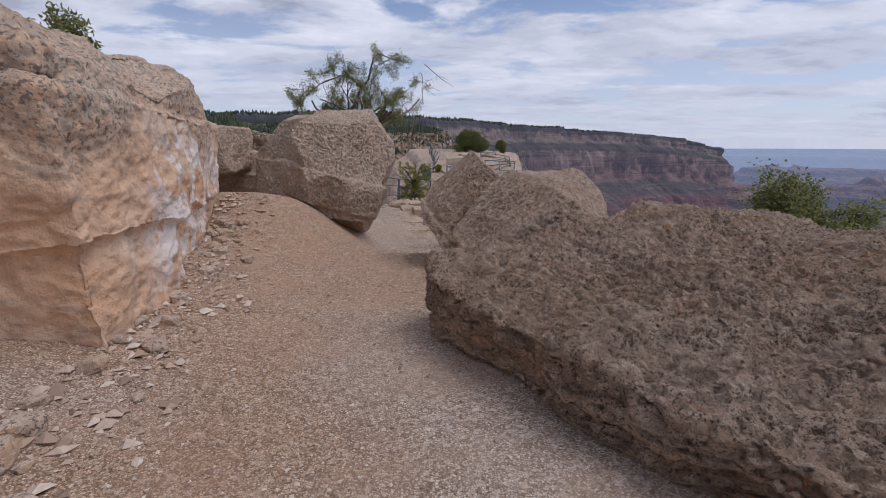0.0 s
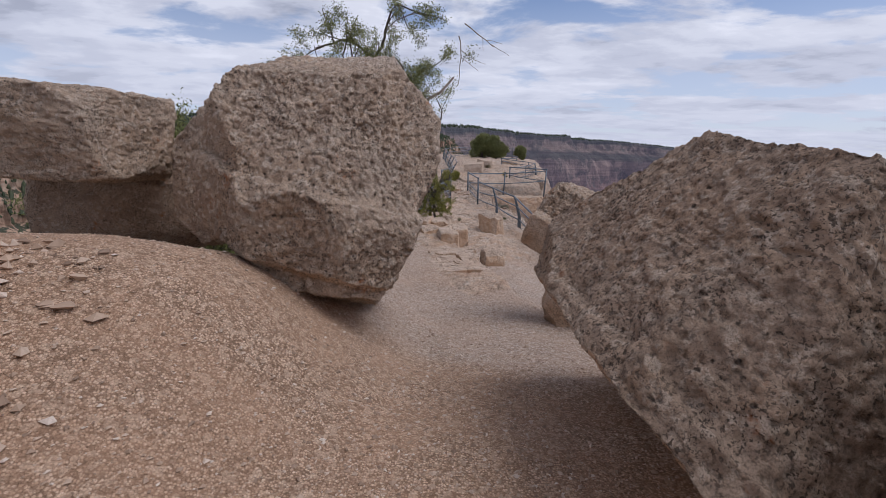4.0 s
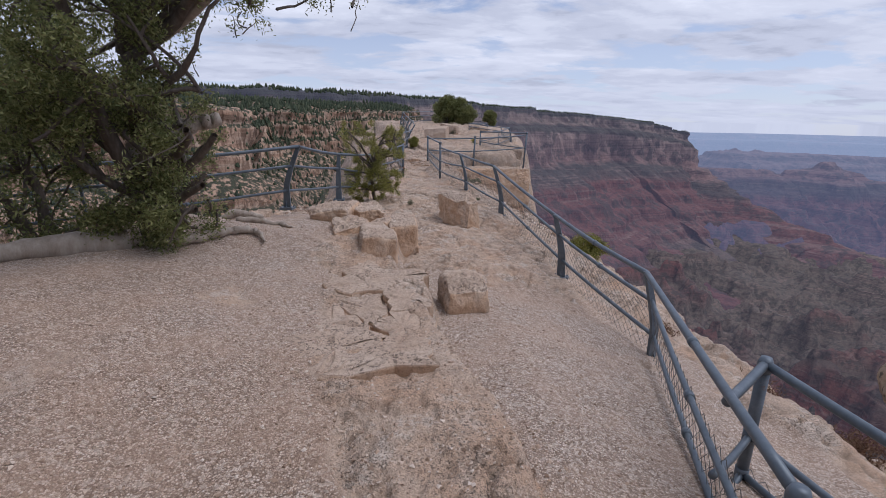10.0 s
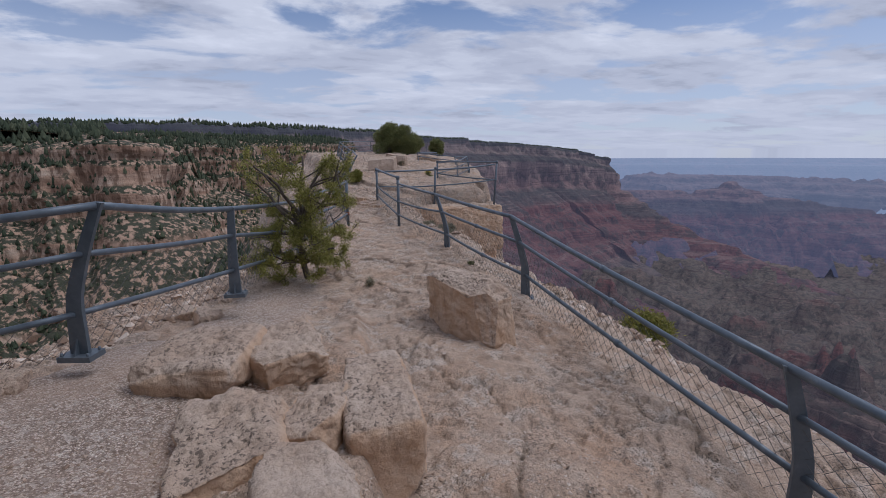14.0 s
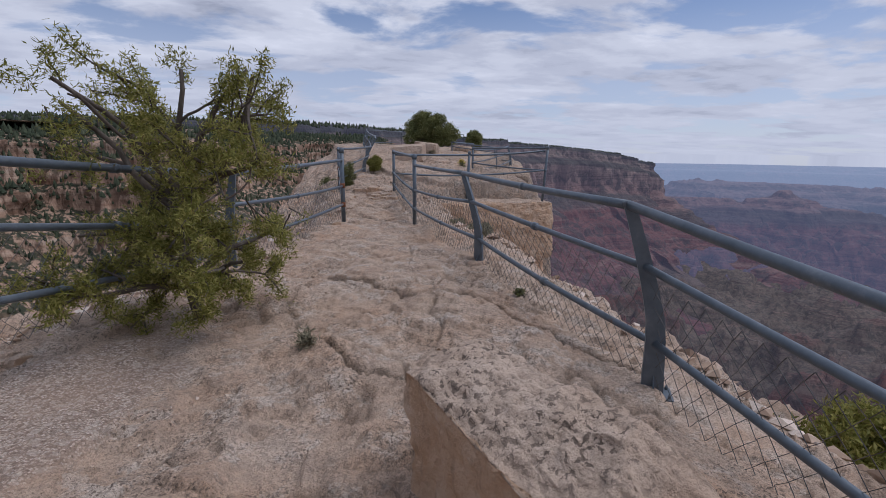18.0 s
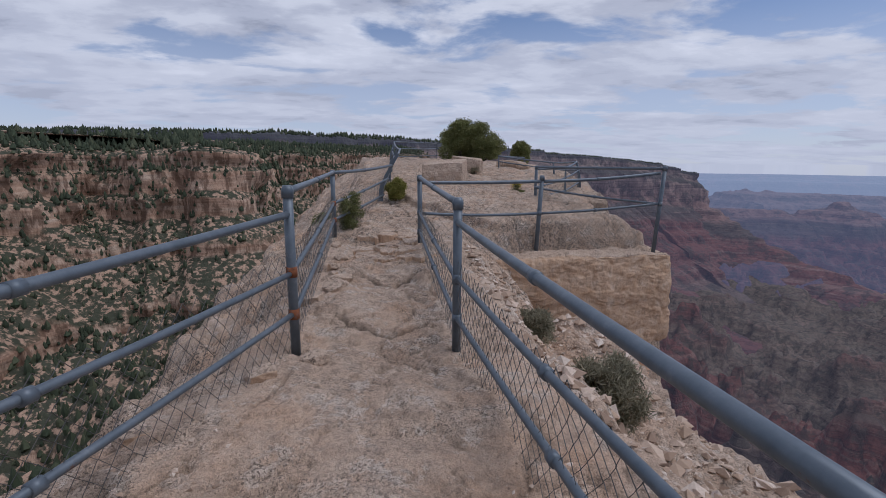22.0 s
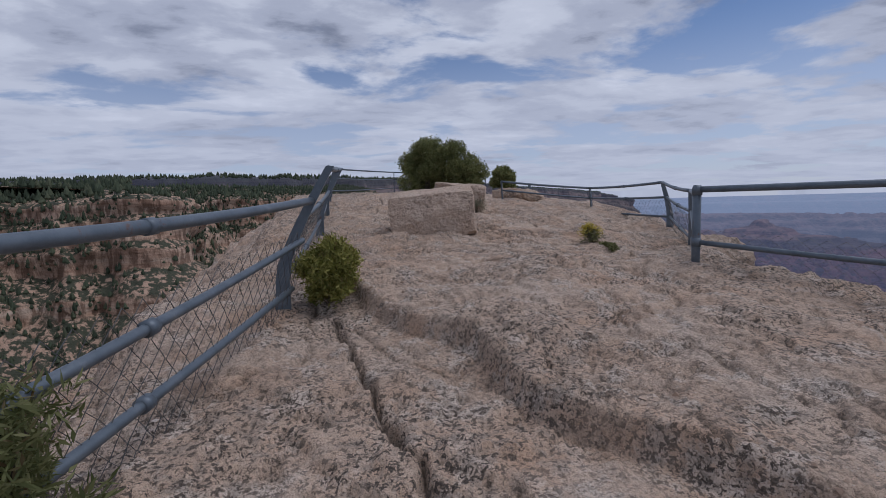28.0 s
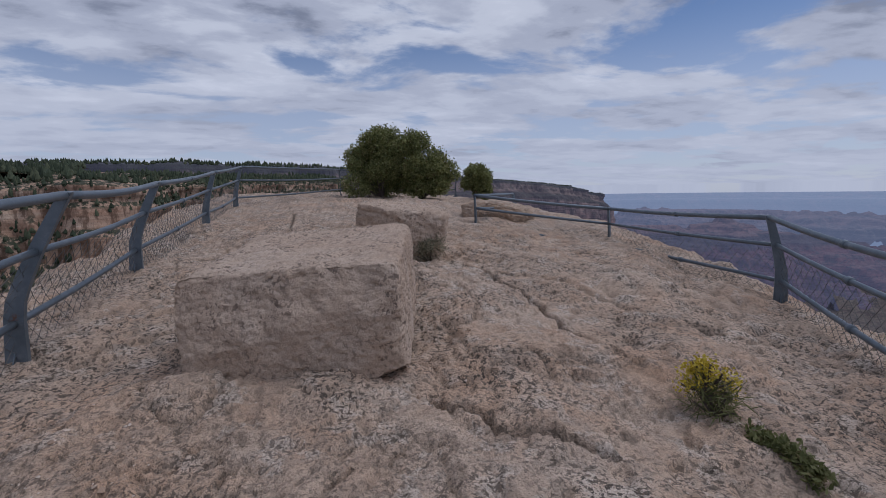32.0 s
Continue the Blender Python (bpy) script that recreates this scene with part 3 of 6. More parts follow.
def grid_faces(nu, nv, wrap=False):
    u = np.arange(nu if wrap else nu - 1)
    a, b = np.meshgrid(u, np.arange(nv - 1), indexing="ij")
    c = (a + 1) % nu
    return np.stack([a * nv + b, c * nv + b, c * nv + b + 1, a * nv + b + 1], -1).reshape(-1, 4)


def part(name, me, parent, label=""):
    ob = new(name, me)
    ob.parent = parent
    return tagged(ob, label)


class Heap:
    """Gathers pieces of geometry for one mesh."""

    def __init__(self):
        self.v, self.f, self.n = [], [], 0

    def add(self, verts, faces):
        self.v.append(np.asarray(verts, float))
        self.f.append(np.asarray(faces, np.int64) + self.n)
        self.n += len(self.v[-1])

    def mesh(self, name, mat, shade=False):
        return mesh_of(name, np.concatenate(self.v), np.concatenate(self.f), mat, shade)


def tube_data(points, radii, sides=8, caps=True):
    """A round tube through points."""
    p = np.asarray(points, float)
    n = len(p)
    r = np.full(n, radii, float) if np.isscalar(radii) else np.asarray(radii, float)
    d = np.gradient(p, axis=0)
    d /= np.linalg.norm(d, axis=1)[:, None] + 1e-9
    ref = np.array([0.0, 0, 1]) if abs(d[0, 2]) < 0.9 else np.array([1.0, 0, 0])
    verts = np.zeros((sides, n, 3))
    side = np.cross(d[0], ref)
    ang = np.arange(sides) * 2 * np.pi / sides
    for k in range(n):
        side = side - d[k] * (side @ d[k])
        side /= np.linalg.norm(side) + 1e-9
        other = np.cross(d[k], side)
        verts[:, k] = p[k] + r[k] * (np.cos(ang)[:, None] * side + np.sin(ang)[:, None] * other)
    f = grid_faces(sides, n, True)
    v = verts.reshape(-1, 3)
    if caps:
        v = np.concatenate([v, p[:1], p[-1:]])
        a = np.arange(sides)
        b = (a + 1) % sides
        m = sides * n
        f = np.concatenate([f, np.stack([b * n, a * n, np.full(sides, m), np.full(sides, m)], 1)[:, [0, 1, 2, 2]],
                            np.stack([a * n + n - 1, b * n + n - 1, np.full(sides, m + 1), np.full(sides, m + 1)], 1)[:, [0, 1, 2, 2]]])
    return v, f


def tri_only(f):
    """Quads, some with a doubled corner, to triangles."""
    f = np.asarray(f)
    t = np.concatenate([f[:, [0, 1, 2]], f[:, [0, 2, 3]]])
    return t[(t[:, 0] != t[:, 1]) & (t[:, 1] != t[:, 2]) & (t[:, 0] != t[:, 2])]


def tube(name, points, radius, mat, sides=10):
    v, f = tube_data(points, radius, sides)
    return mesh_of(name, v, tri_only(f), mat, True)


# ---- the promontory's ground ----
CROWN = ((-12, 2.4), (0, 2.10), (3, 2.06), (5.3, 1.96), (6.5, 1.90), (8.3, 1.63), (10.3, 1.18), (12, 0.97), (14.5, 0.95),
         (16.6, 0.86), (17.6, 0.50), (20, 0.50), (23.7, 0.60), (25.6, 0.60), (29, 0.55), (31.5, 0.66), (33, 0.80), (35, 1.00),
         (36.2, 1.10), (37.2, 1.20), (38, 1.33), (40, 1.48), (42.7, 1.78), (47, 2.15), (54, 2.42), (62, 2.55), (80, 2.2))
EDGE_R = ((-12, 7.5), (8, 7.0), (11, 4.6), (13, 3.3), (16, 2.9), (18, 2.6), (22, 2.2), (25, 1.75), (28, 1.1), (30, 0.75),
          (33.0, 0.6), (33.5, 0.9), (34.5, 3.9), (35.2, 4.1), (36, 3.9), (37.4, 3.3), (39.3, 4.5), (41.6, 5.8), (46, 6.4), (62, 8.5), (80, 9))
EDGE_L = ((-12, -8.5), (6, -8.0), (13, -7.0), (16, -5.2), (18, -4.2), (20, -3.5), (23, -2.8), (26, -2.1), (28.5, -1.42), (31, -1.6),
          (33, -2.0), (38, -2.2), (43, -2.4), (50, -3.2), (62, -5), (80, -6))


def along(table, y):
    t = np.array(table, float)
    return np.interp(y, t[:, 0], t[:, 1])


def eased(table, y, w=0.5):
    return sum(along(table, y + d) for d in (-w, -w / 2, 0, w / 2, w)) / 5


def ledge_line(y):
    """x of the broken ledge between the high gravel path and the low trench."""
    return np.interp(y, (11.5, 13.2, 14.0, 15.0, 16.4, 16.9, 18.0), (0.35, 0.10, -0.18, -0.38, -0.42, -0.75, -0.85))


def ground_base(x, y):
    """Height without fine relief."""
    x, y = np.asarray(x, float), np.asarray(y, float)
    p = np.stack([x.ravel(), y.ravel(), 0 * x.ravel()], 1)
    z = eased(CROWN, y, 0.7)
    wob = fbm(p, 0.9, 3, 0.5, 3).reshape(x.shape)
    # the trench right of the ledge
    step = smooth(-0.06, 0.10, x - ledge_line(y) - 0.12 * wob)
    z = z - step * (0.30 * smooth(11.4, 12.8, y) * (1 - smooth(16.6, 17.8, y)))
    z = z - np.clip(x - 0.4, 0, 2.2) * (0.10 + 0.17 * (1 - smooth(16.5, 19, y))) * smooth(11, 14, y) * (1 - smooth(24, 27, y))
    # higher ground left of the trench at the slabs
    z = z + (0.42 * smooth(-0.75, -0.95, x + 0.1 * wob) * smooth(16.4, 17.6, y) + 0.0) * (1 - smooth(19.0, 22.5, y))
    # talus under the left cliff, and the mound by the first boulders
    z = z + 0.45 * smooth(-1.6, -3.4, x) * (1 - smooth(6.5, 9.5, y)) + 0.86 * smooth(-1.1, -2.8, x) * smooth(6.0, 8.0, y) * (1 - smooth(10.6, 12.6, y))
    z = z + 0.16 * np.clip(-x - 1.6, 0, 2.2) * smooth(11, 13, y) * (1 - smooth(17, 20, y))
    # a thick bed lies on the crest past the flagstones
    bed = smooth(-0.03, 0.05, x - np.interp(y, (33.7, 34.2, 35.0, 36.1, 37.0, 38.0), (2.4, 1.1, 0.42, 0.12, -0.5, -0.9)) + 0.10 * wob)
    z = z + 0.17 * bed * smooth(33.6, 34.4, y) * (1 - smooth(36.5, 39.5, y))
    # the wide crown past the narrows falls off to the right
    z = z - 0.045 * np.clip(x - 1.6, 0, 6) ** 1.3 * smooth(34, 38, y)
    r, l = eased(EDGE_R, y, 0.25) + 0.35 * wob, eased(EDGE_L, y, 0.5) + 0.5 * wob
    dr, dl = np.clip(x - r, 0, None), np.clip(l - x, 0, None)
    wide = smooth(32.6, 33.4, y)
    shelf = (1 - wide) * smooth(9, 12, y)
    z = z - shelf * (0.75 * smooth(0.1, 0.9, dr) + 0.25 * dr) - (1 - shelf) * dr * (1.2 - 0.5 * wide)
    z = z - np.clip(dr - 2.2 * shelf - 0.15 - 0.4 * wide, 0, None) * 3.2
    side = smooth(19, 22, y) * (1 - smooth(27, 29.5, y))
    z = z - 0.5 * smooth(0.1, 0.7, dl) - (0.5 - 0.36 * side) * dl - np.clip(dl - 2.4 - 0.9 * side, 0, None) * (1.5 + 1.2 * side)
    return np.maximum(z, -28.0 + 0 * z)


def rockiness(x, y):
    p = np.stack([np.ravel(x), np.ravel(y), 0 * np.ravel(x)], 1)
    n = fbm(p, 0.8, 4, 0.55, 9).reshape(np.shape(x))
    bare = smooth(16.6, 18.2, y) * smooth(-1.9, -1.1, x) + smooth(22.5, 24.5, y)
    ledge = smooth(12.0, 13.0, y) * (1 - smooth(17.5, 18.5, y)) * smooth(-1.35, -0.8, x - ledge_line(y)) * (1 - smooth(0.05, 0.12, x - ledge_line(y)))
    patch = 0.9 * smooth(11.0, 13.0, y)
    edge = smooth(-0.8, 0.2, x - along(EDGE_R, y)) + smooth(-0.8, 0.2, along(EDGE_L, y) - x)
    score = np.clip(bare, 0, 1) * 0.95 + ledge * 0.8 + patch * 0.18 + edge
    return smooth(0.42, 0.58, score + 0.75 * n)


def ground_z(x, y):
    return float(ground_base(np.array([x]), np.array([y]))[0])


CRACKS = (((-0.80, 36.9), (-0.62, 36.1), (-0.42, 35.3), (-0.2, 34.6), (0.1, 33.9)),
          ((2.2, 43.0), (2.45, 41.4), (2.76, 39.5), (2.9, 38.8), (3.2, 37.0)), ((1.2, 40.0), (1.5, 39.6), (2.0, 39.2)),
          ((3.9, 40.4), (3.3, 41.5), (2.4, 42.6)), ((-1.2, 24.8), (-0.4, 24.1), (0.0, 23.75), (0.7, 23.7), (1.1, 22.9), (1.5, 22.3)), ((-0.7, 22.8), (-0.3, 22.2), (0.4, 21.9), (1.2, 21.4)),
          ((-0.6, 26.4), (0.1, 26.1), (0.6, 26.4)), ((-0.9, 29.6), (-0.4, 29.3), (0.2, 29.7)), ((-1.0, 31.3), (-0.5, 31.0), (-0.1, 31.4)), ((0.4, 38.4), (1.3, 38.0), (2.2, 38.1)),
          ((-0.5, 43.0), (-0.2, 45.5), (-0.4, 48.0)))


def cracks(X, Y):
    """1 on the joints of the bedrock, falling to 0 beside them."""
    out = np.zeros_like(X)
    p = np.stack([X.ravel(), Y.ravel(), 0 * X.ravel()], 1)
    wx = X + 0.09 * fbm(p, 3.0, 3, 0.6, 41).reshape(X.shape)
    wy = Y + 0.09 * fbm(p, 3.0, 3, 0.6, 42).reshape(X.shape)
    for line in CRACKS:
        for (ax, ay), (bx, by) in zip(line, line[1:]):
            l2 = (bx - ax) ** 2 + (by - ay) ** 2
            t = np.clip(((wx - ax) * (bx - ax) + (wy - ay) * (by - ay)) / l2, 0, 1)
            d = np.hypot(wx - ax - t * (bx - ax), wy - ay - t * (by - ay))
            out = np.maximum(out, 1 - smooth(0.006, 0.034, d))
    return out


def build_ground_mesh():
    xs = np.concatenate([np.linspace(-22, -6, 33)[:-1], np.linspace(-6, -3, 51)[:-1], np.linspace(-3, 2.6, 215)[:-1], np.linspace(2.6, 7, 71)[:-1], np.linspace(7, 24, 33)])
    ys = np.concatenate([np.linspace(-12, -0.5, 30)[:-1], np.linspace(-0.5, 46, 1500)[:-1], np.linspace(46, 80, 90)])
    X, Y = np.meshgrid(xs, ys, indexing="ij")
    Z = ground_base(X, Y)
    p = np.stack([X.ravel(), Y.ravel(), 0 * X.ravel()], 1)
    rock = rockiness(X, Y)
    broad = fbm(p, 0.55, 3, 0.5, 1).reshape(X.shape)
    crag = fbm(p, 2.6, 4, 0.55, 2).reshape(X.shape)
    grain = fbm(p, 11.0, 2, 0.6, 21).reshape(X.shape)
    split = cracks(X, Y)
    rag = np.clip(1 - np.abs(fbm(p, 3.3, 4, 0.62, 23).reshape(X.shape)) / 0.055, 0, 1) * smooth(-0.05, 0.2, fbm(p, 0.7, 2, 0.5, 24).reshape(X.shape))
    # bedding steps of a few centimetres, and joints
    terr = fbm(p, 0.9, 4, 0.5, 5).reshape(X.shape) * 6
    fr = terr - np.floor(terr)
    steps = (np.floor(terr) + smooth(0.86, 1.0, fr)) / 6
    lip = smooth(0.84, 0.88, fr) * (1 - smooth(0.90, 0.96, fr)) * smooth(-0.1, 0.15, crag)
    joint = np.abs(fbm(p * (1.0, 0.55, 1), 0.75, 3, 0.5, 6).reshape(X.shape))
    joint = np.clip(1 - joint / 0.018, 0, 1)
    out = np.clip(np.maximum(X - along(EDGE_R, Y), along(EDGE_L, Y) - X), 0, 6)
    Z = Z + 0.05 * broad + rock * (0.020 * crag + 0.016 * grain + 0.20 * steps - 0.02 * lip - 0.05 * joint - 0.09 * split - 0.03 * rag) + (1 - rock) * (0.012 * crag + 0.010 * grain)
    deep = np.clip((ground_base(X * 0, Y) - Z) - 1.2, 0, 20)
    q = np.stack([X.ravel(), Y.ravel(), Z.ravel()], 1)
    Z = Z + smooth(0.2, 1.5, out) * 0.35 * fbm(q, 1.1, 4, 0.55, 8).reshape(X.shape) + smooth(0, 5, deep) * fbm(q, 0.25, 3, 0.5, 12).reshape(X.shape) * 1.5
    warm = smooth(-0.1, 0.35, fbm(p, 0.28, 3, 0.5, 11).reshape(X.shape) + 0.35 * (1 - smooth(8, 11, Y)) - 0.05) * (1 - 0.7 * smooth(9, 12, Y))
    v = np.stack([X.ravel(), Y.ravel(), Z.ravel()], 1)
    GRID.update(x=xs, y=ys, z=Z)
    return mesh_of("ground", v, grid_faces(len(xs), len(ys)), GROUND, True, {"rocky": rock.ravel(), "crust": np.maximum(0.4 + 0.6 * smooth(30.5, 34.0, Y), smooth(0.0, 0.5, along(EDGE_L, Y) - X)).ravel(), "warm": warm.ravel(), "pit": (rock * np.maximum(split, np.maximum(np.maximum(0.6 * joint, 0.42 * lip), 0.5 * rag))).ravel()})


GRID = {}


def surface_z(x, y):
    """The built ground's height at points."""
    x, y = np.atleast_1d(np.asarray(x, float)), np.atleast_1d(np.asarray(y, float))
    i = np.clip(np.searchsorted(GRID["x"], x) - 1, 0, len(GRID["x"]) - 2)
    j = np.clip(np.searchsorted(GRID["y"], y) - 1, 0, len(GRID["y"]) - 2)
    u = (x - GRID["x"][i]) / (GRID["x"][i + 1] - GRID["x"][i])
    v = (y - GRID["y"][j]) / (GRID["y"][j + 1] - GRID["y"][j])
    z = GRID["z"]
    return (z[i, j] * (1 - u) + z[i + 1, j] * u) * (1 - v) + (z[i, j + 1] * (1 - u) + z[i + 1, j + 1] * u) * v


def gz(x, y, up=0.0):
    return (x, y, float(surface_z(x, y)[0]) + up)



ground = tagged(new("ground", build_ground_mesh()), "pale gravel path and weathered limestone bedrock on a narrow ridge", "ground", kind="structure")

# ---- boulders and blocks ----
def vertex_normals(p, f):
    n = np.zeros_like(p)
    c = np.cross(p[f[:, 2]] - p[f[:, 0]], p[f[:, 3]] - p[f[:, 1]])
    for k in range(4):
        np.add.at(n, f[:, k], c)
    return n / (np.linalg.norm(n, axis=1)[:, None] + 1e-12)


def rock_mesh(size, seed, res=28, box=4.0, rough=0.10, pits=0.03, cuts=(), facets=12, mat=None, layers=0.0, fresh=(), white=False, sharp=False, aged=0.0,
              trims=(), beds=(), blocky=0.0):
    """A boulder: a rounded block of half sizes, broken by planes (nx, ny, nz, d in half sizes), by planes in metres (trims: normal, d)
    and chance facets, stepped at bedding planes (beds: normal, d, setback), then worn at three scales. fresh: directions whose faces are cleanly broken."""
    rng = np.random.default_rng(seed)
    g = np.linspace(-1, 1, res)
    a, b = np.meshgrid(g, g, indexing="ij")
    vs, fs, n = [], [], 0
    for ax in range(3):
        for s in (-1, 1):
            p = np.zeros((res * res, 3))
            p[:, ax], p[:, (ax + 1) % 3], p[:, (ax + 2) % 3] = s, a.ravel(), b.ravel() * s
            vs.append(p)
            fs.append(grid_faces(res, res) + n)
            n += res * res
    p = np.concatenate(vs)
    f = np.concatenate(fs)
    key = np.round(p * 1e4).astype(np.int64)
    _, first, back = np.unique(key, axis=0, return_index=True, return_inverse=True)
    p, f = p[first], back.ravel()[f]
    p = p / (np.abs(p) ** box).sum(1)[:, None] ** (1 / box)
    broken = [(*rng.normal(size=3), 0.0) for _ in range(facets)]
    for k, (nx, ny, nz, d) in enumerate([*cuts, *broken]):
        nn = np.array([nx, ny, nz], float)
        nn /= np.linalg.norm(nn)
        if k >= len(cuts):
            d = (p @ nn).max() * rng.uniform(0.74, 0.93)
        wave = 0.03 * fbm(p, 2.2, 2, 0.5, seed + k)
        p = p - nn * np.maximum(p @ nn - d - wave, 0)[:, None] * 0.97
    s = np.asarray(size, float)
    p = p * s
    for turn in range(2):
        for k, (nn, d) in enumerate(trims):
            nn = np.asarray(nn, float)
            over = np.maximum(p @ nn - d - 0.05 * fbm(p, 1.6, 3, 0.5, seed + k), 0)
            p = p * np.clip(1 - over / (p @ nn + 1e-6), 0.05, 1)[:, None] if turn == 0 else p - nn * over[:, None]
    for nn, d, back in beds:
        h = p @ np.asarray(nn, float) - d - 0.07 * fbm(p, 1.3, 3, 0.55, seed + 15)
        share = smooth(0.0, 0.05, h) if back > 0 else smooth(0.0, -0.05, h)
        flat = p - np.outer(p @ np.asarray(nn, float), nn)
        ln = np.linalg.norm(flat, axis=1)[:, None] + 1e-6
        p = p - flat / ln * np.minimum(abs(back) * share[:, None], 0.6 * ln)
    d = vertex_normals(p, f)
    m = float(s.min())
    near = np.zeros(len(p))
    for nx, ny, nz in fresh:
        nn = np.array([nx, ny, nz], float)
        near = np.maximum(near, smooth(0.60, 0.84, d @ (nn / np.linalg.norm(nn)) + 0.2 * fbm(p, 1.5, 3, 0.5, seed + 7)))
    disp = rough * m * fbm(p, 0.9 / m, 3, 0.5, seed)
    if layers:
        w = p[:, 2] / layers + fbm(p, 0.5, 3, 0.5, seed + 3) * 1.2
        disp = disp - 0.028 * smooth(0.80, 0.98, w - np.floor(w)) * (1 - np.abs(d[:, 2]))
    if blocky:
        q = fbm(p * (1, 1, 1.6), 0.9, 4, 0.5, seed + 17) * 5
        r = fbm(p * (1, 1, 0.6), 2.6, 3, 0.5, seed + 18) * 4
        disp = disp + blocky * ((np.floor(q) + smooth(0.8, 1.0, q - np.floor(q))) / 5 + 0.4 * (np.floor(r) + smooth(0.75, 1.0, r - np.floor(r))) / 4)
    knob = 0.5 - np.abs(fbm(p, 4.2, 3, 0.6, seed + 5))
    crag = fbm(p, 13.0, 3, 0.65, seed + 6)
    pit = fbm(p, 21.0, 2, 0.6, seed + 9)
    disp = disp + (1 - 0.6 * near) * pits * (0.45 * knob + 0.85 * crag - 0.7 * smooth(0.10, 0.34, pit)) + 0.25 * pits * crag * near
    p = p + d * disp[:, None]
    attrs = {"fresh": near, "aged": np.full(len(p), aged)}
    if white:
        attrs["white"] = smooth(-0.75, -0.5, p[:, 1] / s[1]) * (1 - smooth(0.25, 0.6, p[:, 2] / s[2] + 0.3 * fbm(p, 1.6, 2, 0.5, seed + 4))) * smooth(-0.95, -0.6, p[:, 2] / s[2])
        attrs["grey"] = smooth(0.25, 0.7, p[:, 2] / s[2] + 0.4 * fbm(p, 1.2, 2, 0.5, seed))
    return mesh_of("rock", p, f, mat or LIMESTONE, not sharp, attrs)


def rock(name, at, size, turn, seed, label, category="boulder", group="", faces=(), steps=(), **more):
    """faces: (normal, point) of broken faces, and steps: (normal, point, setback) of bedding planes, all in the place's own axes."""
    m = pose(*at, *turn)
    back = m.to_3x3().transposed()
    local = []
    for n, q, *rest in [*faces, *steps]:
        n = Vector(n).normalized()
        local.append((tuple(back @ n), n.dot(Vector(q) - Vector(at)), *rest))
    ob = new(name, rock_mesh(size, seed, trims=local[: len(faces)], beds=local[len(faces):], **more))
    ob.matrix_world = m
    return tagged(ob, label, category, group)


rock("cliff_outcrop", (-4.95, -0.6, 3.0), (2.15, 2.6, 1.75), (0, 5, 14), 3, "orange limestone outcrop beside the gravel path", "outcrop", "outcrops by the path",
     res=100, box=12, rough=0.12, pits=0.02, mat=ORANGE, white=True, facets=5, blocky=0.10, cuts=((0.75, 0.0, -0.6, 1.12),), steps=(((0, 0, 1), (-3, 0, 3.4), -0.10),))
rock("cliff_outcrop", (-4.72, 4.75, 3.14), (1.92, 2.7, 1.5), (0, 3, 21), 5, "white-stained orange limestone outcrop with a grey weathered top", "outcrop", "outcrops by the path",
     res=150, box=12, rough=0.09, pits=0.018, mat=ORANGE, white=True, facets=3, blocky=0.11, cuts=((0.8, 0.0, -0.5, 1.13), (0.75, -0.2, 0.75, 1.22), (0.9, 0.6, 0.1, 1.22), (0.95, -0.35, 0.1, 1.10), (0.9, 0.1, -0.3, 1.09)),
     steps=(((0.06, 0.05, 1), (-3, 5, 3.9), 0.16), ((0, 0.03, 1), (-2.6, 4.5, 2.95), -0.10)))
rock("hollow_boulder", (-5.75, 10.45, 3.52), (1.25, 0.95, 0.50), (0, 4, 4), 8, "weathered limestone boulder over a dark hollow", res=70, box=8, rough=0.14, pits=0.03, facets=4,
     faces=(((0.5, -0.3, 0.8), (-4.62, 9.8, 3.72)), ((0.95, -0.1, 0.2), (-4.52, 10.2, 3.1)), ((0.1, -1, 0.1), (-5.1, 9.6, 3.4))))
# backing rock, added behind the hollow to block light and keep it dark
rock("hollow_boulder", (-5.6, 11.4, 2.6), (1.2, 0.5, 0.85), (0, 0, 6), 9, "limestone backing rock added to keep the hollow dark", res=32, rough=0.2)
rock("leaning_boulder", (-2.08, 9.3, 3.02), (1.08, 1.15, 1.25), (0, 0, 0), 11, "huge pitted grey-brown limestone boulder leaning over the path",
     res=160, box=9, rough=0.06, pits=0.032, facets=0, aged=-0.25, fresh=((-0.04, -0.37, -0.95),),
     faces=(((1, 0.05, 0.03), (-1.07, 9.8, 3.4)), ((1, 0, -0.46), (-1.28, 9.7, 2.7)), ((-0.04, -0.37, -0.95), (-1.54, 8.47, 2.16)), ((-0.55, -0.3, -0.75), (-2.84, 8.6, 2.60)),
            ((0.05, -1, -0.05), (-2.2, 8.24, 2.6)), ((-0.7, -0.7, 0), (-2.76, 8.45, 2.9)), ((0.55, -0.83, -0.05), (-1.60, 8.40, 2.3)), ((0.05, -0.25, 1), (-1.96, 9.3, 4.10)),
            ((0.8, 0.05, 0.6), (-1.07, 9.8, 3.58)), ((0, -0.85, 0.5), (-2.2, 8.32, 3.2)), ((-0.8, -0.1, 0.6), (-2.9, 9.0, 3.98)), ((0.5, 0.87, 0), (-1.16, 9.95, 3.4)), ((0.55, -0.75, 0.35), (-1.45, 8.75, 3.3))),
     steps=(((0.26, 0.13, 0.96), (-1.95, 8.25, 3.02), 0.09), ((0.2, 0.2, 0.96), (-2.0, 8.3, 2.42), -0.08)))
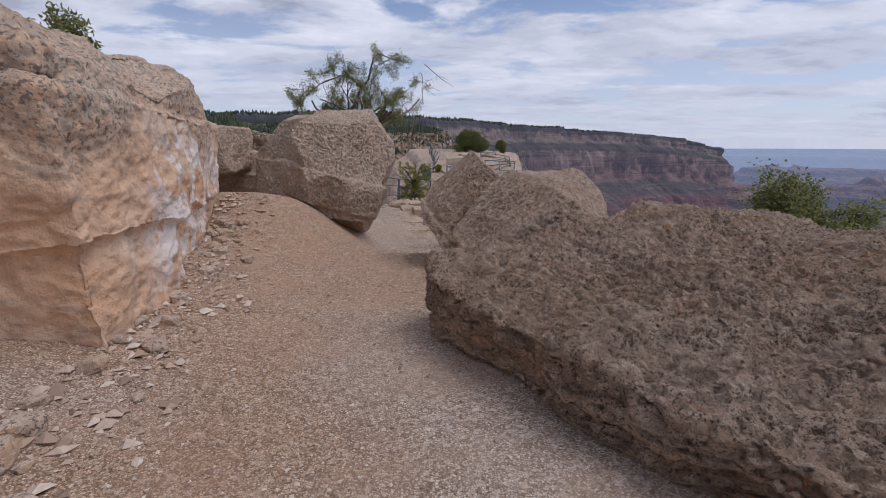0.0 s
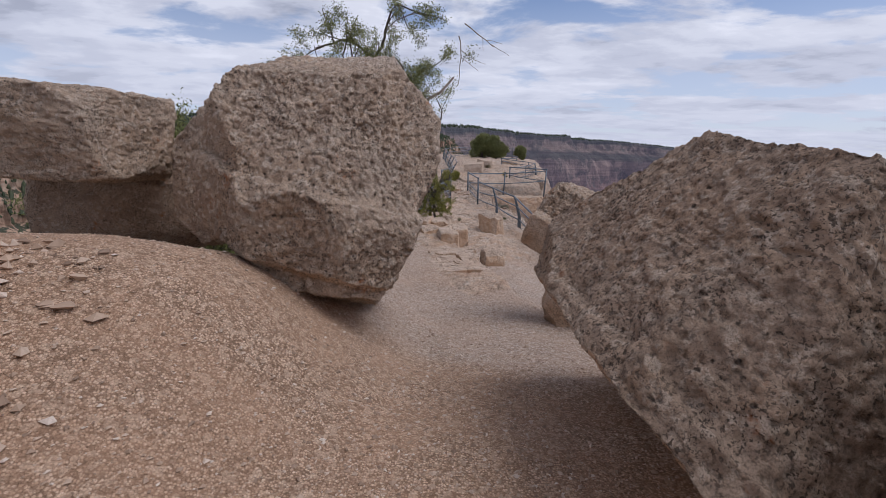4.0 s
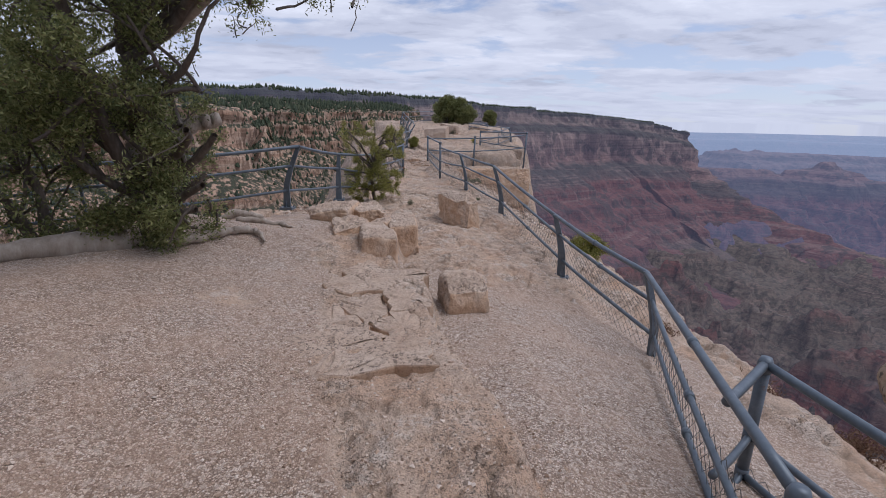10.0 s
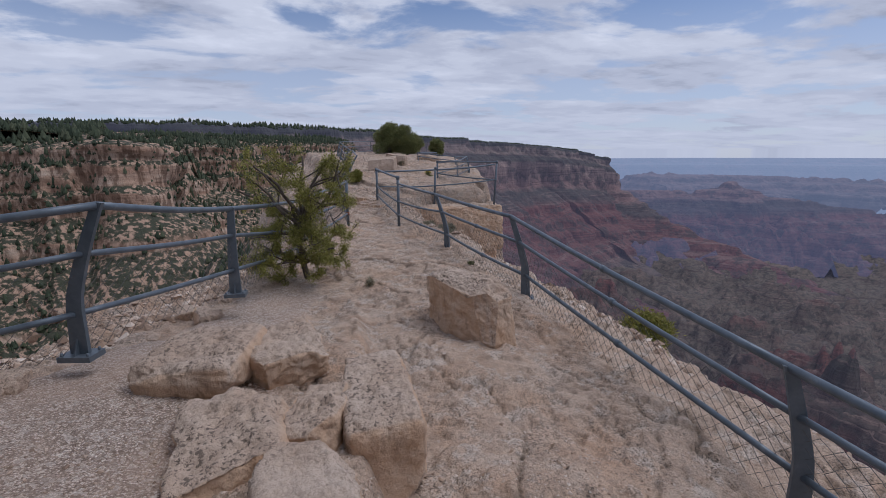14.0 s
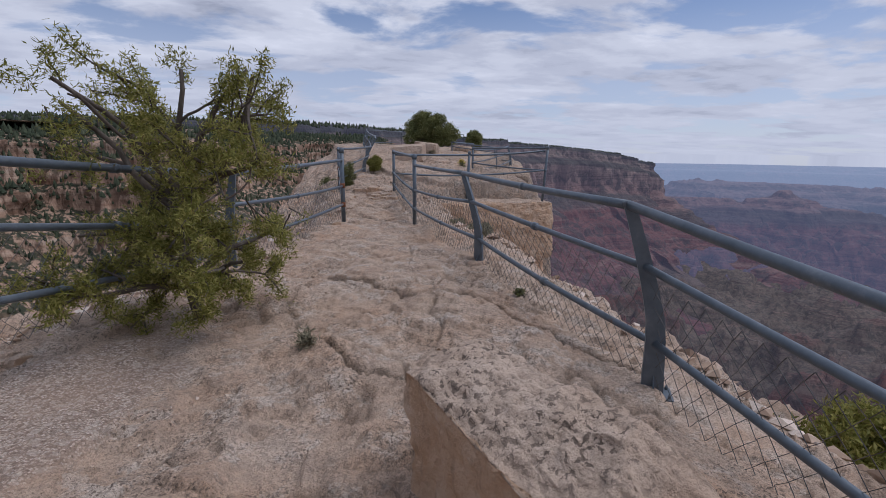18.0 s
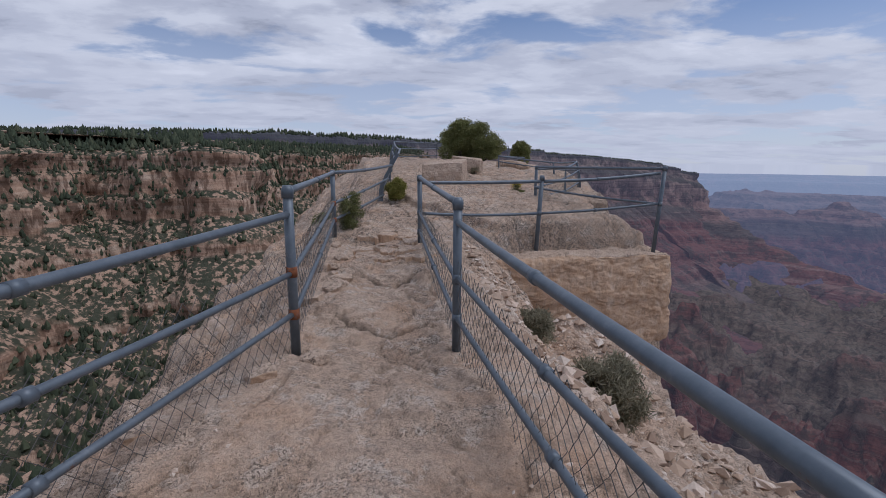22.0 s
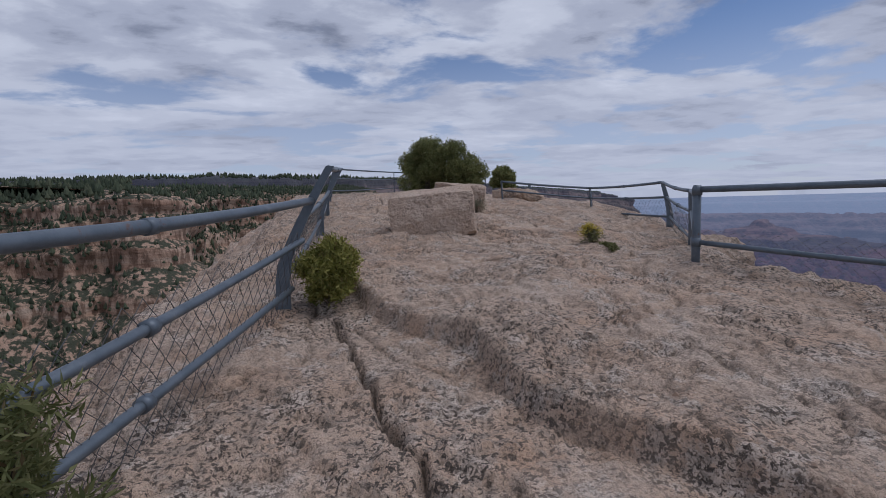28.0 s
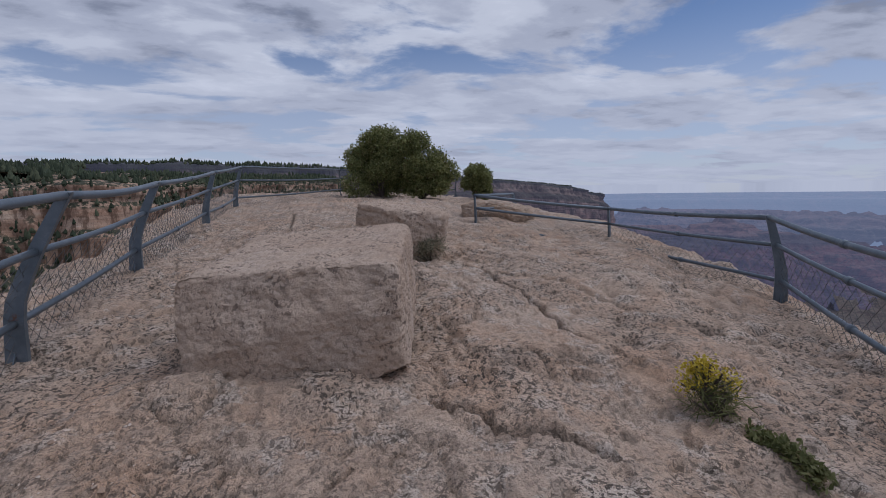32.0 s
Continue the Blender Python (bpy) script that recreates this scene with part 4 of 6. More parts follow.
rock("pale_boulder", (-3.45, 10.9, 3.2), (0.95, 0.80, 1.0), (0, 0, 0), 12, "pale flat-faced limestone boulder behind the leaning one",
     res=90, box=9, rough=0.08, pits=0.024, facets=3, faces=(((-1, -0.15, 0.05), (-4.26, 10.3, 2.9)), ((-0.1, -0.2, 1), (-3.58, 10.5, 4.12)), ((-0.75, 0, 0.65), (-4.1, 10.3, 3.55)), ((0, -1, 0.12), (-3.6, 10.2, 3.0)), ((-0.6, -0.2, -0.7), (-4.28, 10.2, 2.55))),
     steps=(((0.1, 0, 1), (-3.9, 10.2, 3.25), 0.05),))
rock("long_slab_boulder", (2.72, 2.50, 2.20), (1.80, 2.85, 0.70), (0, 0, 35), 14, "long low lichen-covered limestone slab with an orange underside",
     aged=0.62, res=190, box=9, rough=0.26, pits=0.07, facets=2, cuts=((-0.75, 0, -0.62, 0.85),), fresh=((-0.66, -0.46, -0.6), (-0.4, -0.3, -0.9)),
     faces=(((-0.45, 0.62, 0.64), (-0.10, 4.15, 2.52)), ((-0.5, -0.35, 0.79), (0.73, 2.25, 2.74)), ((-0.75, 0.1, 0.2), (-0.20, 4.0, 2.3)), ((-0.1, -0.1, 1), (1.27, 4.6, 2.80))), steps=(((-0.05, 0, 1), (0.6, 2.6, 2.30), -0.07), ((0.1, 0.05, 1), (0.8, 2.2, 2.62), 0.09)))
rock("middle_boulder", (0.98, 5.45, 2.52), (1.05, 0.85, 0.82), (0, 0, 0), 17, "rough grey-brown limestone boulder wedged beside the slab",
     aged=0.4, res=120, box=9, rough=0.12, pits=0.02, facets=2, fresh=((-0.85, 0, -0.5),),
     faces=(((-0.6, -0.3, 0.75), (0.66, 5.6, 2.95)), ((-0.85, 0, -0.5), (0.06, 5.35, 2.5)), ((0, -1, 0.25), (0.5, 4.72, 2.4)), ((0.6, -0.3, 0.7), (1.52, 5.0, 2.85)), ((0, -0.12, 1), (1.0, 5.7, 3.20)), ((-0.7, 0.7, 0.2), (0.35, 6.0, 2.6))))
rock("tilted_boulder", (0.38, 7.3, 2.66), (1.0, 1.2, 1.0), (0, 0, 0), 20, "tilted diamond-shaped limestone boulder with a smooth tan face",
     res=140, box=12, rough=0.06, pits=0.02, facets=0, aged=0.35, fresh=((-0.75, 0, -0.66),),
     faces=(((-0.72, -0.12, 0.69), (-0.46, 7.3, 2.64)), ((-0.75, 0, -0.66), (-0.42, 7.3, 2.58)), ((-1, -0.2, -0.1), (-0.38, 6.45, 2.5)), ((0.15, -0.95, 0.25), (0.4, 6.25, 2.6)), ((0.67, 0, 0.74), (1.11, 6.73, 2.80)), ((1, 0, -0.4), (1.02, 6.8, 2.4)),
            ((-0.5, 0.6, 0.6), (0.1, 8.4, 3.06)), ((-0.45, -0.75, 0.45), (-0.05, 6.5, 2.95)), ((0, 1, 0), (0.3, 8.45, 2.6)), ((-0.2, 0.45, 0.85), (0.3, 7.9, 3.28)), ((-1, 0.12, 0.1), (-0.38, 8.15, 2.47)), ((-0.62, 0.78, 0.1), (-0.38, 8.15, 2.47))), steps=(((0.75, 0.1, 0.66), (-0.1, 6.4, 2.45), 0.04),))
rock("capstone_slab", (1.12, 10.74, 1.97), (1.17, 0.46, 0.24), (4, 22, -31), 23, "tilted limestone slab with a pitted face resting on broken rock", "boulder",
     res=130, box=14, rough=0.08, pits=0.02, facets=1, fresh=((0, -1, 0), (-1, 0, 0)))
rock("rough_cap_rock", (1.27, 10.92, 2.28), (1.12, 0.48, 0.31), (0, 22, -28), 26, "craggy grey limestone layer on top of the tilted slab", res=120, box=6, rough=0.28, pits=0.036, facets=5, blocky=0.08)
rock("prop_rock", (0.86, 10.78, 1.32), (0.60, 0.42, 0.48), (0, 22, -14), 29, "tan broken limestone block under the tilted slab", res=64, box=8, rough=0.16, pits=0.02, facets=5, fresh=((-0.5, -0.8, 0), (-0.9, -0.3, -0.3)))
rock("fallen_rock", (1.40, 9.95, 1.42), (0.46, 0.36, 0.42), (8, -24, 26), 31, "angular orange limestone rock fallen beside the path", res=56, box=9, rough=0.12, pits=0.02, mat=SLAB, fresh=((-0.5, -0.8, 0), (-1, 0, 0)), blocky=0.06)
rock("fallen_rock", (0.95, 10.05, 1.22), (0.34, 0.28, 0.22), (8, 10, -20), 32, "angular tan rock wedged under the slab", "rock", res=36, box=9, rough=0.12, pits=0.015, mat=SLAB, fresh=((-0.5, -0.8, 0),))

rock("ledge_block", (0.0, 16.0, 0.54), (0.24, 0.32, 0.42), (0, 0, 8), 34, "tan squared limestone block on the ledge", "rock", res=40, box=9, rough=0.2, pits=0.02, mat=SLAB, facets=4, fresh=((0, -1, 0), (1, 0, 0)))
rock("ledge_block", (-0.06, 13.34, 0.62), (0.19, 0.15, 0.15), (0, 0, -15), 36, "small broken limestone block at the ledge's end", "rock", res=28, box=8, rough=0.25, pits=0.015, mat=SLAB, fresh=((0, -1, 0),))
rock("split_block", (-1.13, 17.62, 0.86), (0.27, 0.50, 0.28), (0, 3, 8), 38, "split pale limestone block among cracked slabs", "rock", res=44, box=10, rough=0.15, pits=0.015, mat=SLAB, facets=4, fresh=((0, -1, 0), (1, 0, 0)))
rock("split_block", (-0.80, 18.75, 0.72), (0.24, 0.50, 0.34), (0, -3, 5), 40, "pale limestone block split from the ledge", "rock", res=40, box=10, rough=0.15, pits=0.015, mat=SLAB, facets=4, fresh=((0, -1, 0), (1, 0, 0)))
for x, y, z, sx, sy, sz, rz, k, label in ((-1.62, 18.35, 0.86, 0.30, 0.44, 0.22, 12, 81, "broad pitted limestone block split from the ledge"), (-1.18, 18.55, 0.84, 0.19, 0.30, 0.21, -18, 82, "wedge of pale limestone among cracked blocks"),
                                          (-1.50, 19.45, 0.98, 0.28, 0.32, 0.17, 25, 83, "low cracked limestone block beside the gravel"), (-2.05, 19.35, 1.0, 0.36, 0.34, 0.16, -10, 84, "low cracked limestone block beside the gravel"),
                                          (-1.28, 17.98, 0.82, 0.22, 0.20, 0.18, -25, 85, "small wedge-shaped limestone block"), (-1.72, 17.45, 0.74, 0.22, 0.28, 0.15, 8, 86, "low weathered limestone block half sunk in gravel")):
    rock("split_block", (x, y, z), (sx, sy, sz), (3, -4, rz), k, label, "rock", "cracked blocks of the ledge", res=36, box=9, rough=0.22, pits=0.02, mat=SLAB, facets=6, blocky=0.07, fresh=((0, -1, 0), (1, 0, 0), (-1, 0, 0)))
rock("standing_block", (0.32, 20.79, 0.76), (0.20, 0.56, 0.42), (-4, -5, 26), 43, "loose tan limestone block lying on bare bedrock", "rock", res=60, box=14, rough=0.20, pits=0.014, mat=SLAB, facets=8, blocky=0.06, fresh=((0, -1, 0), (-1, 0, 0)))
rock("flat_boulder", (0.56, 40.92, 1.87), (0.68, 0.82, 0.37), (5, -4, -10), 46, "flat-topped grey limestone boulder on bare bedrock", res=90, box=18, rough=0.08, pits=0.014, facets=3, mat=SLAB)
rock("flat_boulder", (1.52, 44.0, 2.02), (0.62, 0.95, 0.40), (0, 6, -12), 49, "squared limestone boulder lying before the bushes", res=64, box=14, rough=0.12, pits=0.03, facets=5, mat=SLAB)
rock("cliff_block", (2.60, 34.68, -0.50), (2.28, 1.2, 1.0), (0, 1, 13), 71, "thick orange-stained limestone bed forming the lookout's cliff face", "cliff", res=120, box=16, rough=0.08, pits=0.03, facets=1, blocky=0.12, mat=SLAB, fresh=((0, -1, 0), (1, 0, 0)))
rock("cliff_block", (2.5, 35.05, -2.6), (2.25, 1.2, 1.3), (0, 0, 13), 72, "recessed rusty orange limestone bed under the lookout", "cliff", res=70, box=12, rough=0.10, pits=0.03, facets=2, blocky=0.14, mat=ORANGE)
rock("edge_rock", (3.95, 47.2, 1.95), (0.75, 0.6, 0.36), (0, 4, 8), 52, "layered limestone rock at the far railing", res=48, box=6, rough=0.25, layers=0.2)
rock("edge_rock", (5.25, 40.3, 0.75), (0.5, 0.6, 0.5), (0, 0, 20), 54, "rough limestone knob beyond the railing", res=40, rough=0.25)

# stones at the foot of the outcrop and along the path
STONES = [rock_mesh((0.11, 0.085, 0.06), 60 + k, res=8, box=12, rough=0.25, pits=0.006, facets=16, sharp=True, mat=SLAB, fresh=((0, -1, 0),)) for k in range(6)]


def strew_stones(label, spots, group, seed):
    rng = np.random.default_rng(seed)
    for k, (x, y, size) in enumerate(spots):
        ob = tagged(new("stone", STONES[k % 6]), label, "stone", group)
        ob.matrix_world = pose(x, y, gz(x, y)[2] + 0.022 * size, *rng.uniform(-14, 14, 2), rng.uniform(0, 360)) @ Matrix.Diagonal((size, size, size, 1))


_r = np.random.default_rng(12)
_y = _r.uniform(0.4, 7.0, 62)
strew_stones("broken tan stone at the foot of the outcrop", [(float(np.interp(y, (0, 3, 5, 7), (-2.25, -2.4, -2.95, -3.5)) + abs(_r.normal()) * 0.22), float(y), float(_r.uniform(0.35, 1.0))) for y in _y], "stones under the outcrop", 1)
_y = _r.uniform(19.0, 33.0, 26)
strew_stones("loose limestone fragment beside the railing", [(float(along(EDGE_L, y) + _r.uniform(0.0, 0.5)), float(y), float(_r.uniform(0.5, 1.5))) for y in _y], "stones along the rim", 2)

# ---- railings ----
def post_mesh(foot, head_off, height, t):
    """A cranked plate post that leans over at its head."""
    up, n = Vector((0, 0, 1)), head_off.normalized()
    v = []
    for s in np.linspace(0, 1, 11):
        c = foot + head_off * crank(s) + up * (height * s)
        w = 0.135 - 0.065 * s
        for a, b in ((-1, -1), (1, -1), (1, 1), (-1, 1)):
            v.append(tuple(c + n * (a * w / 2) + t * (b * 0.016)))
    f = [(4 * q + a, 4 * q + (a + 1) % 4, 4 * q + 4 + (a + 1) % 4, 4 * q + 4 + a) for q in range(10) for a in range(4)]
    return mesh_of("post", v, f + [(3, 2, 1, 0), (40, 41, 42, 43)], RAIL)


def crank(s):
    return 0.15 * s + 0.85 * max(0.0, (s - 0.35) / 0.65) ** 1.25


def box_mesh(name, c, a, b, h, mat):
    """A flat block: half extents along vectors a and b, height h."""
    up = Vector((0, 0, h))
    v = [tuple(c + a * i + b * j + up * k) for k in (0, 1) for i, j in ((-1, -1), (1, -1), (1, 1), (-1, 1))]
    return mesh_of(name, v, [(3, 2, 1, 0), (4, 5, 6, 7), (0, 1, 5, 4), (1, 2, 6, 5), (2, 3, 7, 6), (3, 0, 4, 7)], mat)


def railing(label, posts, radius=0.029, group="railings", mesh_top=0.62, name="railing", rails=3):
    """posts: (x, y, foot z, top z, kind, dx, dy, rail shares). kind: cranked, pipe, or none where rails meet another fence."""
    fence = tagged(new(name), label, "railing", group)
    off = Vector(posts[0][:3])
    fence.location = off
    up = Vector((0, 0, 1))
    P = [Vector(p[:3]) - off for p in posts]
    H = [p[3] - p[2] for p in posts]
    D = [Vector((p[5], p[6], 0)) for p in posts]
    S = [p[7] if len(p) > 7 else ((0.985, 0.68, 0.28) if p[4] == "cranked" else (0.985, 0.50, 0.235)) for p in posts]

    def on(k, share):
        bow = D[k] * crank(share) if posts[k][4] == "cranked" else D[k] * share
        return P[k] + bow + up * (H[k] * share)

    for k, p in enumerate(posts):
        t = (P[min(k + 1, len(P) - 1)] - P[max(k - 1, 0)]).normalized()
        if p[4] == "cranked":
            n = D[k].normalized() if D[k].length > 0.01 else Vector((1, 0, 0))
            t = Vector((-n.y, n.x, 0))
            part("post", post_mesh(P[k], D[k] if D[k].length > 0.01 else n * 0.02, H[k], t), fence)
            part("foot_plate", box_mesh("foot_plate", P[k] - up * 0.03, n * 0.12, t * 0.085, 0.042, RAIL), fence)
            for b in (-1, 1):
                fin = [P[k] + t * (b * 0.016), P[k] + t * (b * 0.075), P[k] + t * (b * 0.016) + up * 0.13]
                v = [tuple(q + n * (0.02 * c)) for c in (-0.2, 0.2) for q in fin]
                part("gusset", mesh_of("gusset", v, [(0, 1, 2), (5, 4, 3), (0, 3, 4), (0, 4, 1), (1, 4, 5), (1, 5, 2), (2, 5, 3), (2, 3, 0)], RAIL), fence)
            for a, b in ((-1, -1), (1, -1), (1, 1), (-1, 1)):
                q = P[k] + n * (a * 0.095) + t * (b * 0.062)
                part("bolt", tube("bolt", [q, q + up * 0.035], 0.010, RAIL, 6), fence)
        elif p[4] == "pipe":
            part("post", tube("post", [P[k] - up * 0.05, on(k, 0.5), on(k, 1.0)], radius * 1.28, RAIL, 14), fence)
            knee = on(k, 1.0)
            part("elbow", tube("elbow", [knee - up * 0.075, knee - up * 0.01, knee + t * 0.0 + up * 0.028], [radius * 1.52, radius * 1.58, radius * 1.1], RAIL, 14), fence)
            for share in S[k][1:rails]:
                part("collar", tube("collar", [on(k, share) - up * 0.045, on(k, share) + up * 0.045], radius * 1.46, RUST if "rust" in label else RAIL, 14), fence, "rusty clamp" if "rust" in label else "")
    for r in range(rails):
        for k in range(len(P) - 1):
            a, b = on(k, S[k][r]), on(k + 1, S[k + 1][r])
            sag = Vector((0, 0, -0.008 - 0.008 * ((k * 7 + r * 3) % 4)))
            line = [a.lerp(b, s) + sag * math.sin(math.pi * s) for s in np.linspace(0, 1, 11)]
            rail = part("top_rail" if r == 0 else "rail", tube("rail", line, radius if r == 0 else radius * 0.82, RAIL, 12), fence)
            if (b - a).length > 2.5:
                c, way = a.lerp(b, 0.46) + sag, (b - a).normalized()
                part("coupling", tube("coupling", [c - way * 0.03, c + way * 0.03], radius * 1.22, RAIL, 12), rail)
    heap = Heap()
    pitch = 0.06
    for k in range(len(P) - 1):
        n = max(2, int((P[k + 1] - P[k]).length / pitch))
        rows = max(2, int(mesh_top * H[k] / pitch))
        rng = np.random.default_rng(k)
        for i in range(n):
            zig = []
            for j in range(rows + 1):
                s = min((i + ((j + i) % 2)) / n, 1.0)
                share = 0.01 + (mesh_top - 0.01) * j / rows
                q = on(k, share).lerp(on(k + 1, share), s)
                zig.append((q.x + rng.normal() * 0.002, q.y + rng.normal() * 0.002, q.z + rng.normal() * 0.003))
            heap.add(*tube_data(zig, 0.0024, 3, False))
    part("wire_mesh", heap.mesh("wire_mesh", WIRE), fence, "sagging rusty chain-link mesh")
    return fence


railing("grey railing of cranked steel posts along the canyon edge",
        [(0.98, 12.35, 0.30, 1.30, "pipe", 0, 0), (2.11, 15.53, 0.09, 1.20, "cranked", -0.26, -0.14), (1.79, 17.97, 0.25, 1.27, "cranked", -0.15, 0.07),
         (1.50, 22.08, 0.43, 1.65, "cranked", -0.22, 0.09), (0.92, 25.10, 0.56, 1.70, "cranked", -0.19, 0.24), (0.28, 29.02, 0.45, 1.87, "none", 0, 0, (0.865, 0.51, 0.24))])
railing("bare pipe railing stub outside the cranked fence", [(1.2, 13.1, 0.2, 1.22, "none", 0, 0, (0.98, 0.5, 0.1)), (1.72, 13.5, 0.1, 1.22, "pipe", 0, 0), (2.0, 11.2, 0.3, 1.24, "pipe", 0, 0)], mesh_top=0.3)
railing("blue-grey pipe railing beside the narrow bridge of rock", [(0.28, 29.02, 0.45, 1.87, "pipe", 0, 0), (-0.14, 32.85, 0.74, 1.97, "pipe", 0, 0)], radius=0.032)
railing("blue-grey pipe railing round the cliff-edge lookout", [(-0.14, 32.85, 0.74, 1.95, "none", 0, 0, (0.93, 0.50, 0.10)), (2.1, 33.75, 0.50, 1.95, "pipe", 0.06, 0, (0.94, 0.52, 0.10)), (4.70, 34.32, 0.68, 2.12, "none", 0, 0, (0.93, 0.5, 0.1))], radius=0.032, rails=2)
railing("weathered pipe railing on the lookout's open side", [(4.70, 34.32, 0.36, 2.14, "pipe", 0.1, 0, (0.985, 0.58, 0.1)), (2.87, 37.37, 1.0, 2.12, "pipe", 0, 0)], radius=0.032, rails=2)
railing("rust-spotted pipe railing above the forested side canyon", [(-2.0, 24.9, 0.55, 1.70, "cranked", 0.1, 0), (-1.14, 28.8, 0.58, 1.98, "none", 0, 0, (0.85, 0.49, 0.235))])
railing("rust-spotted pipe railing with a round elbow at the narrows", [(-1.14, 28.8, 0.58, 1.98, "pipe", 0, 0), (-1.74, 33.5, 0.88, 2.03, "pipe", 0, 0), (-1.26, 37.1, 1.05, 2.40, "none", 0.38, 0, (0.80, 0.55, 0.24))], radius=0.032)
railing("dark railing of cranked posts behind the leaning juniper",
        [(-9.0, 17.0, 0.6, 1.75, "cranked", 0.1, -0.2), (-5.7, 18.3, 0.85, 2.0, "cranked", 0.1, -0.2), (-2.97, 19.58, 1.08, 2.22, "cranked", 0.30, -0.05), (-2.36, 21.6, 0.90, 1.94, "cranked", 0.04, 0.0), (-2.0, 24.9, 0.55, 1.70, "none", 0.1, 0)])
railing("grey railing of cranked posts along the crest above the side canyon",
        [(-1.26, 37.1, 1.05, 2.42, "cranked", 0.48, 0), (-1.36, 40.8, 1.50, 2.66, "cranked", 0.40, 0), (-1.46, 42.83, 1.78, 2.76, "cranked", 0.28, 0), (-1.75, 46.4, 2.0, 3.02, "cranked", 0.2, 0),
         (-2.05, 50.0, 2.2, 3.30, "cranked", 0.2, 0), (0.45, 56.0, 2.4, 3.46, "cranked", 0, -0.2), (5.5, 58.0, 2.3, 3.4, "cranked", 0, -0.2)])
railing("grey railing of cranked posts curving round the far lookout",
        [(2.87, 37.37, 1.09, 2.06, "none", 0, 0), (4.23, 39.29, 1.09, 2.10, "cranked", 0.00, 0.05), (5.4, 41.55, 1.30, 2.28, "cranked", -0.12, 0.1), (5.4, 45.0, 1.35, 2.25, "cranked", -0.1, -0.1), (3.1, 45.75, 1.75, 2.52, "cranked", -0.05, -0.1), (4.8, 48.2, 1.6, 2.5, "cranked", -0.1, 0)])

# ---- plants ----
def leaf_cloud(name, centres, mat, rng, per=9, length=0.07, width=0.012, spread=0.09, drop=0.3):
    """Tufts of thin needles, each an island of its own."""
    c = np.repeat(np.asarray(centres, float), per, axis=0)
    n = len(c)
    way = rng.normal(size=(n, 3)) + (0, 0, drop)
    way /= np.linalg.norm(way, axis=1)[:, None]
    c = c + rng.normal(size=(n, 3)) * spread * 0.5
    side = np.cross(way, rng.normal(size=(n, 3)))
    side /= np.linalg.norm(side, axis=1)[:, None] + 1e-9
    ln = length * rng.uniform(0.6, 1.4, (n, 1))
    w = width * rng.uniform(0.7, 1.3, (n, 1))
    v = np.stack([c - side * w * 0.5, c + way * ln * 0.5 + side * w, c + way * ln, c + way * ln * 0.45 - side * w], 1).reshape(-1, 3)
    f = np.arange(4 * n).reshape(-1, 4)
    return mesh_of(name, v, f, mat)


def grow(rng, start, way, length, radius, depth, out, tips, bend=0.35, split=3, shrink=0.62):
    pts, d, p = [np.array(start, float)], np.array(way, float), np.array(start, float)
    d /= np.linalg.norm(d)
    steps = 7
    for _ in range(steps):
        d = d + rng.normal(size=3) * bend * 0.4
        d /= np.linalg.norm(d)
        p = p + d * length / steps
        pts.append(p.copy())
    out.append((pts, np.linspace(radius, radius * 0.45, steps + 1)))
    if depth == 0:
        tips.extend(pts[2:])
        return
    for _ in range(split):
        k = rng.integers(2, steps + 1)
        nd = d + rng.normal(size=3) * 0.9
        grow(rng, pts[k], nd, length * shrink * rng.uniform(0.7, 1.2), radius * 0.5, depth - 1, out, tips, bend, split, shrink)


def tree(name, label, at, limbs, seed, leaf, depth=2, split=3, per=8, length=0.06, width=0.012, spread=0.16, radius=0.1, keep=1.0, shrink=0.62, bark=None, category="tree", bend=0.35, trim=None, double=3):
    """limbs: (start height, way, length) from the trunk's foot."""
    rng = np.random.default_rng(seed)
    ob = tagged(new(name), label, category)
    ob.location = at
    branches, tips = [], []
    for n, (z, way, ln) in enumerate(limbs):
        grow(rng, (0, 0, z), way, ln, radius * (0.6 if n else 1.0), depth, branches, tips, bend, split, shrink)
    if trim:
        branches = [b for b in branches if b[1][0] > radius * 0.55 or trim(b[0][-1])]
        tips = [q for q in tips if trim(q)]
    heap_b, first = Heap(), True
    for pts, rad in branches:
        if rad[0] > radius * 0.55:
            v, f = tube_data(pts, rad, 10, False)
            part("trunk" if first else "limb", mesh_of("limb", v, f, bark or BARK, True), ob)
            first = False
        else:
            heap_b.add(*tube_data(pts, rad, 4, False))
    if heap_b.n:
        tagged(part("branchwork", heap_b.mesh("branchwork", bark or BARK, True), ob), kind="stuff")
    tips = np.array(tips)
    if keep < 1:
        tips = tips[rng.random(len(tips)) < keep]
    if len(tips):
        tagged(part("crown", leaf_cloud("crown", np.repeat(tips, double, 0) + rng.normal(size=(double * len(tips), 3)) * spread * 0.5, leaf, rng, per, length, width, spread), ob), kind="stuff")
    return ob


